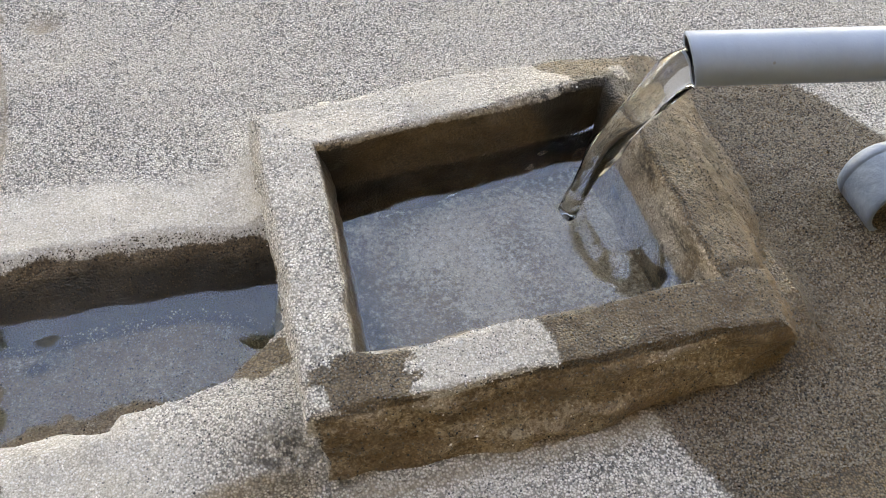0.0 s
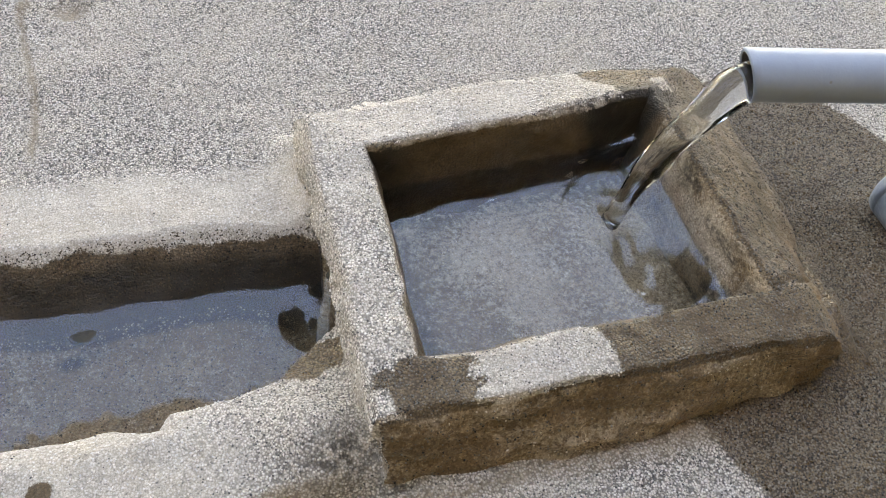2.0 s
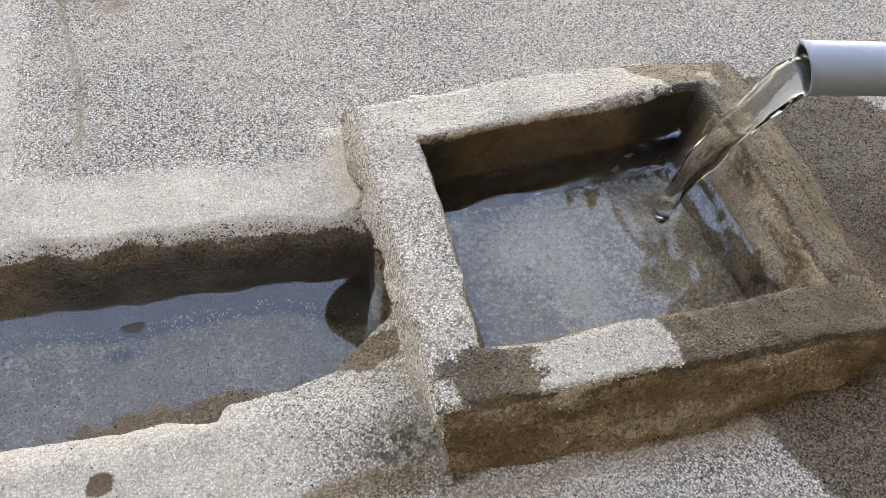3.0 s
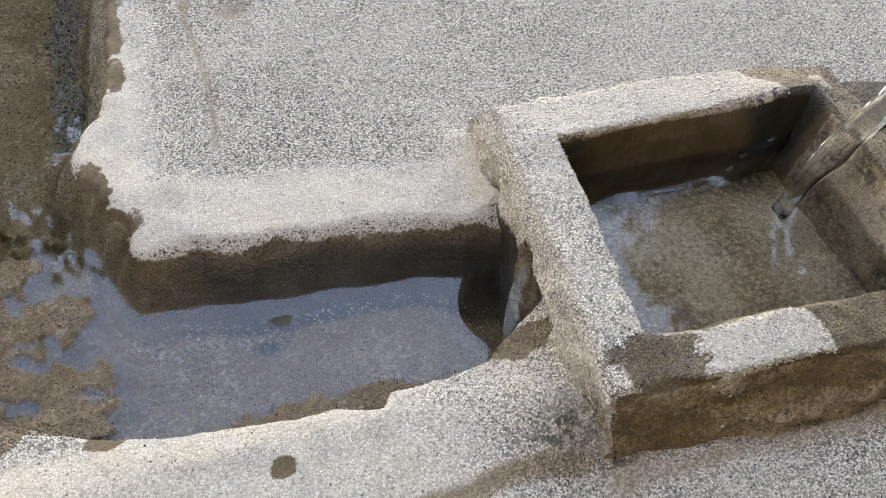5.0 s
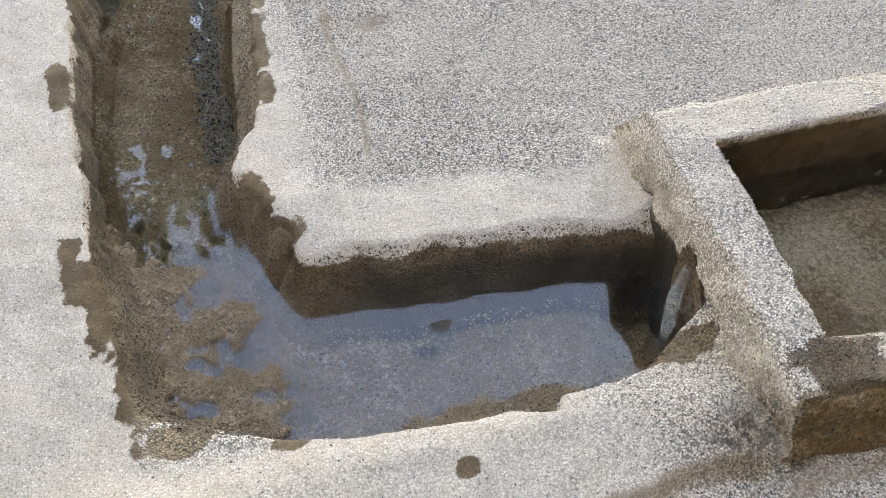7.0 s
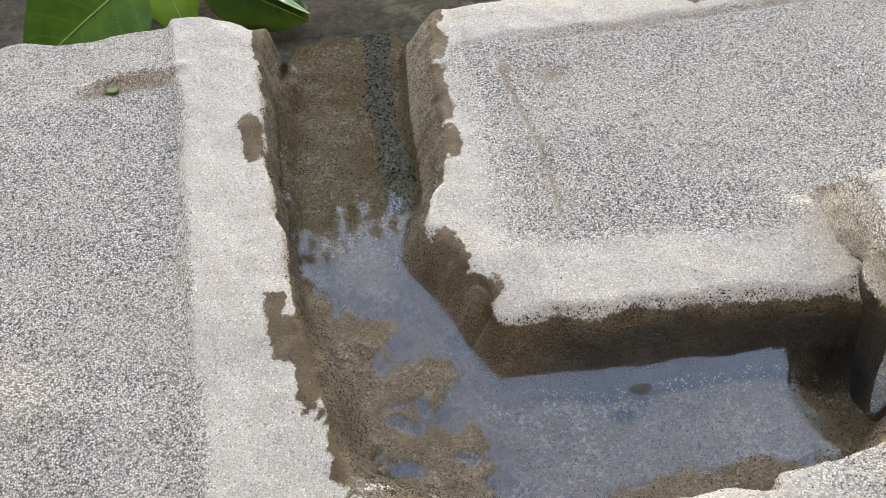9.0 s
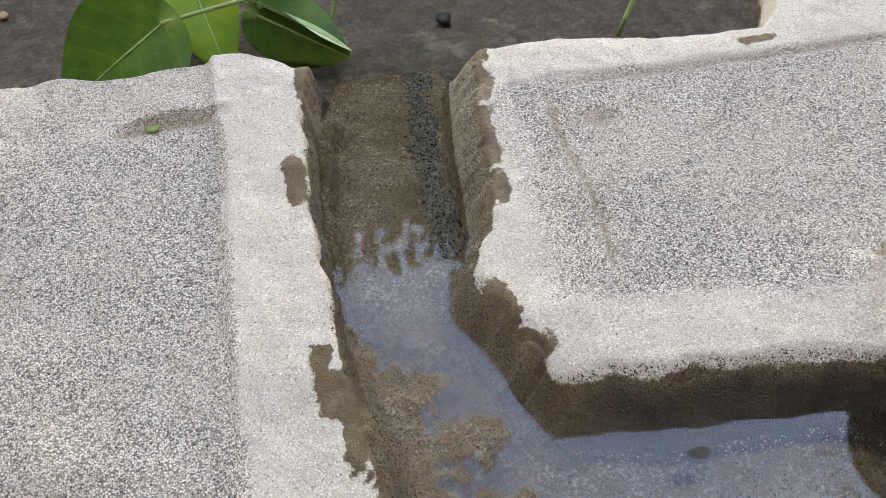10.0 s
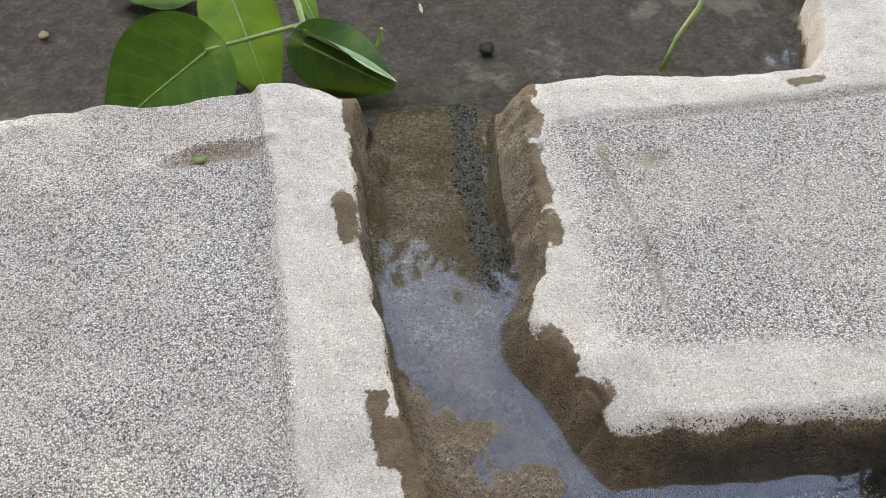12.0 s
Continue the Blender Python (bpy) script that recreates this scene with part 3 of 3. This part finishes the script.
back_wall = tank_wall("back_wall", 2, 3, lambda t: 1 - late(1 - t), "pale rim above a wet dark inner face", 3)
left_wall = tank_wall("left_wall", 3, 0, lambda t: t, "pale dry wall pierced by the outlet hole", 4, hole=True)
bx, by, nu, nv = sheet(30, 180, 170, 292, 3)
bz = -7 + 1.6 * vnoise(bx, by, 30, 95) + 0.8 * vnoise(bx, by, 9, 96)
# floor coloured darker along its back and left edges
mesh_part("tank_floor", np.stack([bx, by, bz], -1).reshape(-1, 3) * MM - np.array((0.11, 0.23, 0)), grid_faces(nu, nv), MORTAR, tank, "wet brown sandy bottom",
          attrs=(("coarse", 0.45 + 0.3 * vnoise(bx, by, 20, 97)), ("wet", 0.52 + 0.22 * vnoise(bx, by, 25, 94)), ("soil", 0.9 + 0.2 * vnoise(bx, by, 30, 98)),
                 ("algae_shade", np.clip(0.7 * step(268, 280, by) + 0.7 * (1 - step(46, 58, bx)) + 0.5 * np.clip(vnoise(bx, by, 22, 89), 0, 1), 0, 1))))
# outlet: a short rough tunnel
ang = np.linspace(0, 2 * np.pi, 41)
tun = []
for d in np.linspace(0, 1, 8):
    zz = -6 + np.where(np.sin(ang) > 0, 31, 21) * np.sin(ang) * (1 - 0.3 * d)
    yy = 231 + (16.5 - 0.22 * (zz + 6)) * np.cos(ang) * (1 - 0.3 * d)
    tun.append(np.stack([9.5 + 6 * d + 0.8 * vnoise(yy, zz, 4, 99) + 0 * ang, yy + 0.48 * (zz + 6), zz], -1))
tun.append(np.stack([16 + 0 * ang, 231 + 0 * ang, -4 + 0 * ang], -1))
tun = np.array(tun)
ones = np.ones(tun.shape[:2])
mesh_part("outlet", tun.reshape(-1, 3) * MM - np.array((0.11, 0.23, 0)), grid_faces(41, 9), MORTAR, tank, "wet brown outlet hole",
          attrs=(("coarse", 0.3 * ones), ("wet", 0.45 * ones), ("soil", 0.7 * ones), ("algae_shade", 0 * ones)))

# water slipping out of the outlet
sp = []
for s in np.linspace(0, 1, 20):
    w = 3.4 + 4.2 * math.sin(math.pi * s) ** 1.3
    for q in np.linspace(-1, 1, 12):
        sp.append((11.5 - 8.5 * s ** 1.5 - 2.2 * (1 - q * q), 243.5 - 11 * s * s + w * q * (0.35 + 0.65 * s) + 0.7 * math.sin(9 * s + 2 * q), 13 - 37 * s + 1.5 * q))
spill = mesh_part("outlet_water", np.array(sp) * MM, grid_faces(12, 20), FOAM)
spill.visible_shadow = False
tagged(spill, "thin glassy water sliding out of the outlet hole", "water")

# ---- pipes ----
AXIS = Vector((0.9695, -0.245, 0.0))
LIP = Vector((0.1885, 0.2445, 0.0905))


def pipe_shell(bm, r, r_in, start, way, length, cut=0.0, sides=48):
    """Hollow pipe; cut leans the open end."""
    side = way.cross(Vector((0, 0, 1))).normalized()
    up = side.cross(way)
    rings = []
    for d, rad in ((0.0005, r_in), (0.0, r_in + (r - r_in) * 0.5), (0.0007, r), (0.004, r), (length, r)):
        rings.append([bm.verts.new(start + way * (d + cut * math.sin(a) * (1 if d < length else 0)) + rad * (math.cos(a) * side + math.sin(a) * up))
                      for a in (2 * math.pi * k / sides for k in range(sides))])
    for a, b in zip(rings, rings[1:]):
        for k in range(sides):
            bm.faces.new((a[k], a[(k + 1) % sides], b[(k + 1) % sides], b[k]))
    return rings[0], side, up


def pipe(name, label, start, way, length, r, r_in, material, cut=0.0):
    root = thing(name, label, "pipe", start)
    bm = bmesh.new()
    pipe_shell(bm, r, r_in, Vector((0, 0, 0)), way, length, cut)
    bmesh.ops.recalc_face_normals(bm, faces=bm.faces)
    part("pipe_wall", bm, material, root)
    side = way.cross(Vector((0, 0, 1))).normalized()
    up = side.cross(way)
    bm, sides, rings = bmesh.new(), 32, []
    for d in (0.0006, length):
        rings.append([bm.verts.new(way * (d + cut * math.sin(a) * (d < length)) + r_in * (math.cos(a) * side + math.sin(a) * up)) for a in (2 * math.pi * k / sides for k in range(sides))])
    for k in range(sides):
        bm.faces.new((rings[0][k], rings[1][k], rings[1][(k + 1) % sides], rings[0][(k + 1) % sides]))
    # bore coloured darker than the pipe's outer wall
    part("pipe_bore", bm, PVC_IN, root, "dark-coloured inside of the pipe")
    return root


pipe("water_pipe", "pale grey plastic pipe pouring water into the tank", LIP, AXIS, 0.9, 0.0112, 0.0094, PVC, cut=-0.003)
STUB_WAY = Vector((0.02, 0.9998, 0.0))
stub = pipe("drain_pipe", "short blue-grey painted pipe socket lying on the wet ground", Vector((0.2945, 0.196, 0.0145)), STUB_WAY, 0.024, 0.0178, 0.0152, PAINT)
cap_bm = tube([STUB_WAY * d for d in (0.0220, 0.0250, 0.0280, 0.0305, 0.0315)], [0.0179, 0.0179, 0.0170, 0.0135, 0.006], 40)
part("end_cap", cap_bm, PAINT, stub, "rounded painted end cap")

# the falling stream
pts, rad = [], []
for s in np.linspace(0, 1, 40):
    fall = 0.079 * s ** 1.75
    pts.append(Vector((0.1945, 0.2430, 0.0878)) + Vector((-0.049 * s ** 0.85, 0.001 * s, -fall)))
    rad.append(0.0094 - 0.0042 * min(1, s * 1.15) ** 0.8 + 0.0006 * math.sin(s * 11) * s)
jet = tube(pts, rad, 32, caps=True)
for v in jet.verts:
    p = Vector((v.co.x * 55, v.co.y * 150, v.co.z * 55))
    v.co += 0.0019 * Vector((noise.noise(p), noise.noise(p + Vector((9, 0, 0))), 0.4 * noise.noise(p + Vector((0, 7, 0)))))
stream = thing("water_stream", "clear glassy stream of water falling from the pipe", "water")
jet_ob = part("stream", jet, JET, stream)
jet_ob.visible_shadow = False


# ---- plants and litter in the pond ----
def leaf_blade(length, width, fold, droop, curl, seed):
    """Heart-shaped blade along +y from its base, with rows of points."""
    verts, vein, nu, nv = [], [], 71, 64
    for j in range(nv):
        s = j / (nv - 1)
        half = width * 0.5 * (math.sin(math.pi * min(1, s ** 0.62)) ** 0.75 if s < 0.999 else 0)
        half = max(half, 0.0004)
        for i in range(nu):
            q = -1 + 2 * i / (nu - 1)
            back = -0.16 * length * abs(q) ** 1.5 * max(0, 1 - s * 3.0)
            x = q * half
            y = s * length + back
            z = fold * abs(q) * half - droop * s * s * length + curl * (abs(q) ** 3) * half * math.sin(5 * s + seed)
            verts.append((x, y, z))
            rib = max(0, 1 - abs(q) * half / (0.0011 - 0.0006 * s))
            lat = max(0, 1 - abs(((s * 6 - abs(q) * 1.6) % 1.0) - 0.5) / 0.06) * 0.22 * (abs(q) < 0.9)
            vein.append(max(rib, lat))
    return verts, vein, nu, nv


def leaf(parent, base, tip, up, length, width, material, fold=0.15, droop=0.1, curl=0.1, seed=0, label=""):
    y = (Vector(tip) - Vector(base)).normalized()
    x = y.cross(Vector(up)).normalized()
    z = x.cross(y)
    m = Matrix((x, y, z)).transposed().to_4x4()
    verts, vein, nu, nv = leaf_blade(length, width, fold, droop, curl, seed)
    origin = Vector(base) - parent.location
    co = [m @ Vector(v) + origin for v in verts]
    ob = mesh_part("leaf", co, grid_faces(nu, nv), material, parent, label, attrs=(("vein", vein),))
    rib = [co[j * nu + nu // 2] + 0.0002 * z for j in range(0, nv - 3, 3)]
    part("midrib", tube(rib, [0.00075 - 0.0005 * k / len(rib) for k in range(len(rib))], 8), RIB, ob, "pale raised midrib")
    return ob


sprig = thing("leafy_sprig", "broken sprig with broad green heart-shaped leaves in the pond", "plant", (-0.30, 0.60, -0.040))
S0 = Vector(sprig.location)
leaf(sprig, (-0.322, 0.599, 0.002), (-0.388, 0.576, -0.032), (-0.25, -0.75, 0.62), 0.082, 0.078, LEAF, 0.12, 0.10, 0.06, 0.3, "broad dark green leaf")
leaf(sprig, (-0.306, 0.655, 0.010), (-0.289, 0.597, -0.030), (0.05, -0.85, 0.5), 0.082, 0.050, LEAF_YOUNG, 0.2, 0.05, 0.1, 1.0, "yellow-green leaf")
leaf(sprig, (-0.262, 0.603, -0.002), (-0.211, 0.572, -0.018), (-0.1, -0.78, 0.6), 0.064, 0.046, LEAF_DARK, -0.25, 0.05, 0.30, 2.0, "dark green leaf with curled pale edges")
leaf(sprig, (-0.259, 0.606, 0.003), (-0.206, 0.574, -0.012), (0.15, 0.35, 0.9), 0.064, 0.022, LEAF_BACK, 0.3, 0.06, 0.25, 0.5, "pale folded leaf edge")
leaf(sprig, (-0.335, 0.722, -0.022), (-0.395, 0.727, -0.026), (0, -0.3, 0.9), 0.058, 0.05, LEAF_DARK, 0.1, 0.05, 0.1, 4, "green leaf flat on the water")
leaf(sprig, (-0.262, 0.655, 0.012), (-0.245, 0.612, -0.016), (0.3, -0.6, 0.6), 0.036, 0.014, LEAF_YOUNG, 0.2, 0.05, 0.1, 3)


def stem(name, parent, points, r0, r1, label=""):
    pts = [Vector(p) - (parent.location if parent else Vector()) for p in points]
    fine = []
    for a, b in zip(pts, pts[1:]):
        fine += [a.lerp(b, k / 6) for k in range(6)]
    fine.append(pts[-1])
    n = len(fine)
    return part(name, tube(fine, [r0 + (r1 - r0) * k / (n - 1) for k in range(n)], 10), STEM, parent, label)


stem("petiole", sprig, ((-0.322, 0.599, 0.003), (-0.285, 0.606, 0.006), (-0.259, 0.618, 0.003)), 0.0013, 0.0016)
stem("main_stem", sprig, ((-0.260, 0.606, 0.002), (-0.262, 0.632, 0.006), (-0.268, 0.680, 0.004), (-0.275, 0.760, -0.01), (-0.28, 0.85, -0.042)), 0.0018, 0.0026)
stem("tendril", sprig, ((-0.222, 0.598, -0.026), (-0.2175, 0.600, -0.012), (-0.2135, 0.602, -0.001), (-0.2125, 0.602, 0.005)), 0.0021, 0.0011)
twig = stem("green_twig", None, ((-0.024, 0.586, -0.040), (-0.013, 0.594, -0.018), (0.001, 0.602, -0.003), (0.018, 0.622, 0.010), (0.05, 0.70, 0.012), (0.09, 0.80, -0.040)), 0.0016, 0.0019)
tagged(twig, "thin green plant stem standing in the pond", "stem")


def lump(name, place, size, material, label, category, squash=(1, 1, 0.6), seed=0):
    bm = bmesh.new()
    bmesh.ops.create_icosphere(bm, subdivisions=2, radius=1)
    for v in bm.verts:
        v.co *= 1 + 0.35 * noise.noise(v.co * 1.3 + Vector((seed, 3, 1)))
        v.co = Vector((v.co.x * squash[0], v.co.y * squash[1], v.co.z * squash[2])) * size
    ob = part(name, bm, material)
    ob.location = place
    return tagged(ob, label, category)


lump("pebble", (-0.138, 0.622, -0.033), 0.0055, STONE, "small dark stone in the shallow pond", "stone", seed=1)
lump("pebble", (-0.439, 0.692, -0.037), 0.0038, DRY_BIT, "small pale stone on the pond bed", "stone", seed=2)
lump("straw", (-0.176, 0.669, -0.028), 0.005, DRY_BIT, "dry straw bit floating on the pond", "litter", (0.25, 1.1, 0.25), 3)
lump("silt_clump", (-0.097, 0.264, -0.0235), 0.0052, make_plain("silt_clump", (0.02, 0.017, 0.008), (0.06, 0.048, 0.025), 300, 0.5), "small dark clump of silt lying in the shallow channel", "silt", (1.2, 0.8, 0.35), 6)
lump("leaf_scrap", (-0.328, 0.5075, -0.003), 0.0042, STEM, "tiny green leaf scrap lying on the sand", "litter", (1.0, 0.8, 0.25), 4)
lump("straw", (-0.097, 0.2865, -0.017), 0.0012, DRY_BIT, "tiny straw bit stuck to the wet channel wall", "litter", (0.7, 0.7, 1.3), 5)


# ---- loose grains ----
def grains(name, places, sizes, material, label, seed):
    rng = np.random.default_rng(seed)
    n = len(places)
    base = np.array([(1, 0, 0), (-1, 0, 0), (0, 1, 0), (0, -1, 0), (0, 0, 1), (0, 0, -1)], float)
    q = rng.normal(size=(n, 4))
    q /= np.linalg.norm(q, axis=1, keepdims=True)
    w, a, b, c = q.T
    rot = np.stack([1 - 2 * (b * b + c * c), 2 * (a * b - c * w), 2 * (a * c + b * w), 2 * (a * b + c * w), 1 - 2 * (a * a + c * c), 2 * (b * c - a * w),
                    2 * (a * c - b * w), 2 * (b * c + a * w), 1 - 2 * (a * a + b * b)], -1).reshape(n, 3, 3)
    local = base[None] * (0.7 + 0.6 * rng.random((n, 6, 1))) * sizes[:, None, None]
    co = np.einsum("nij,nkj->nki", rot, local) + places[:, None]
    tri = np.array([(0, 2, 4), (2, 1, 4), (1, 3, 4), (3, 0, 4), (2, 0, 5), (1, 2, 5), (3, 1, 5), (0, 3, 5)])
    faces = (tri[None] + 6 * np.arange(n)[:, None, None]).reshape(-1, 3)
    ob = mesh_part(name, co.reshape(-1, 3) * MM, faces.tolist(), material, smooth=False)
    return tagged(ob, label, "sand", kind="stuff")


rng = np.random.default_rng(5)
x, y = rng.uniform(-440, 420, 330000), rng.uniform(100, 556, 330000)
c = coarse_at(x, y)
tank_in = (x > 6) & (x < 232) & (y > 148) & (y < 338)
ok = (rng.random(len(x)) < np.clip(c * 1.1 - 0.25, 0.012, 1)) & (channel_cut(x, y) < 0.04) & ~tank_in & (y < along(x, BACK_EDGE) - 4) & (wet_at(x, y, height(x, y)) < 0.3) & (soil_at(x, y) < 0.25) & (algae_shade_at(x, y, 0 * x) < 0.35)
x, y = x[ok][:130000], y[ok][:130000]
grains("sand_grains", np.stack([x, y, height(x, y) + 0.1], -1), rng.uniform(0.28, 0.58, len(x)), GRAIN, "loose grey and white sand grains set in the cement", 6)
x, y = rng.uniform(-192, -152, 8200), rng.uniform(405, 568, 8200)
z = height(x, y)
ok = (np.abs(x + 177 - np.clip(y - 470, 0, 90) * 0.10 + 3 * vnoise(x, y, 20, 77)) < 7 + 3 * vnoise(x, y, 9, 78) + rng.normal(0, 1.5, len(x)))
grains("wet_gravel", np.stack([x, y, z + 0.2], -1)[ok], rng.uniform(0.5, 1.3, int(ok.sum())), WET_GRAIN, "dark wet gravel washed along the channel side", 7)
x, y = rng.uniform(-245, 20, 75000), rng.uniform(205, 560, 75000)
z = height(x, y)
ok = (z < -19) & (channel_cut(x, y) > 0.85) & (rng.random(len(x)) < 0.65 + 0.35 * vnoise(x, y, 12, 79))
grains("channel_sand", np.stack([x, y, z + 0.1], -1)[ok], rng.uniform(0.25, 0.6, int(ok.sum())), SILT_GRAIN, "wet sand grains on the channel floor", 8)
x, y = rng.uniform(120, 345, 60000), rng.uniform(95, 335, 60000)
z = height(x, y)
ok = ((x > 232) | (y < 142)) & (wet_at(x, y, z) > 0.6)
grains("wet_sand", np.stack([x, y, z + 0.1], -1)[ok], rng.uniform(0.3, 0.65, int(ok.sum())), DAMP_GRAIN, "wet dark sand grains beside the tank", 9)


x, y = rng.uniform(-262, 24, 60000), rng.uniform(195, 552, 60000)
c = channel_cut(x, y)
ok = (c > 0.04) & (c < 0.97)
x, y = x[ok], y[ok]
grains("wall_sand", np.stack([x, y, height(x, y)], -1), rng.uniform(0.25, 0.6, len(x)), WALL_GRAIN, "wet sand grains standing out of the channel walls", 10)
rim = np.concatenate([r[0] for r in RIM])
rim_wet = np.concatenate([r[1] for r in RIM])
pick = rng.integers(0, len(rim), 15000)
rim, rim_wet = rim[pick] + rng.normal(0, 0.5, (15000, 3)) * (1, 1, 0.15), rim_wet[pick]
whole = ~((rim[:, 0] < 24) & (np.hypot((rim[:, 1] - 231 - 0.48 * (rim[:, 2] + 6)) / 17, (rim[:, 2] + 6) / 31) < 1.05))
rim, rim_wet = rim[whole], rim_wet[whole]
dry = rim_wet < 0.4
grains("rim_sand", rim[dry], rng.uniform(0.25, 0.52, int(dry.sum())), GRAIN, "pale sand grains on the dry tank rim", 11)
grains("wet_rim_sand", rim[~dry], rng.uniform(0.25, 0.55, int((~dry).sum())), WET_GRAIN, "wet sand grains on the tank rim and sides", 12)


# ---- trees that stand over the pond and show in the water ----
def tree(place, height_m, spread, seed, label):
    root = thing("tree", label, "tree", place, "trees over the pond")
    r = random.Random(seed)
    part("trunk", tube([(0, 0, -0.1), (0.04, 0.02, height_m * 0.3), (-0.03, 0.05, height_m * 0.6), (0, 0, height_m * 0.9)], [0.16, 0.12, 0.09, 0.04], 12), BARK, root)
    clumps = []
    for _ in range(52):
        a, e = r.uniform(0, 2 * math.pi), r.uniform(-1, 1)
        d = spread * r.uniform(0.35, 1.0)
        clumps.append((d * math.cos(a), d * math.sin(a), height_m * 0.72 + e * spread * 0.7))
    for c in clumps[:6]:
        part("limb", tube([(0, 0, height_m * 0.45), (c[0] * 0.5, c[1] * 0.5, (height_m * 0.45 + c[2]) * 0.5), c], [0.06, 0.04, 0.015], 8), BARK, root)
    verts, faces = [], []
    for c in clumps:
        size = spread * r.uniform(0.22, 0.42)
        for _ in range(260):
            p = Vector(c) + Vector([max(-1.3, min(1.3, r.gauss(0, 1))) * size * 0.5 for _ in range(3)])
            u = Vector([r.gauss(0, 1) for _ in range(3)]).normalized()
            v = u.orthogonal().normalized()
            s = r.uniform(0.06, 0.11)
            k = len(verts)
            verts += [p - u * s, p + v * s * 0.45, p + u * s, p - v * s * 0.45]
            faces.append((k, k + 1, k + 2, k + 3))
    mesh_part("crown", verts, faces, CROWN, root, smooth=False)
    return root


for place, tall, spread, seed in (((-2.55, 4.7, -0.1), 5.2, 1.5, 1), ((3.9, 2.4, -0.1), 5.7, 1.2, 2), ((-0.6, 4.7, -0.1), 4.05, 1.5, 3),
                                  ((1.3, 5.5, -0.1), 4.5, 1.45, 4), ((4.4, 3.9, -0.1), 5.7, 1.5, 5), ((2.95, 5.3, -0.1), 4.4, 1.35, 6)):
    tree(place, tall, spread, seed, "leafy tree leaning over the far side of the pond")

# ---- unseen walls and overhead cover, added to block sky light ----
LIGHT_BLOCK = make_plain("light_block_finish", (0.30, 0.26, 0.20), (0.40, 0.36, 0.29), 2, 0.9, 0.004)


def block(name, lo, hi, material, label):
    bm = bmesh.new()
    bmesh.ops.create_cube(bm, size=1)
    for v in bm.verts:
        v.co = Vector([lo[k] + (hi[k] - lo[k]) * (v.co[k] + 0.5) for k in range(3)])
    bmesh.ops.bevel(bm, geom=bm.edges[:], offset=0.01, segments=2, affect="EDGES")
    return tagged(part(name, bm, material, smooth=False), label, "wall", kind="structure")


block("light_block_south", (-5, -1.2, -0.12), (5, -1.0, 2.6), LIGHT_BLOCK, "unseen plain wall added behind the slab to block sky light")
block("light_block_top", (-5, -1.2, 2.6), (5, 0.12, 2.72), LIGHT_BLOCK, "unseen plain cover added overhead to block sky light")
block("light_block_west", (-3.4, -1.0, -0.12), (-3.2, 4.0, 2.6), LIGHT_BLOCK, "unseen plain side wall added to block low sky light")
block("light_block_east", (4.0, -1.0, -0.12), (4.2, 2.0, 2.6), LIGHT_BLOCK, "unseen plain side wall added to block low sky light")
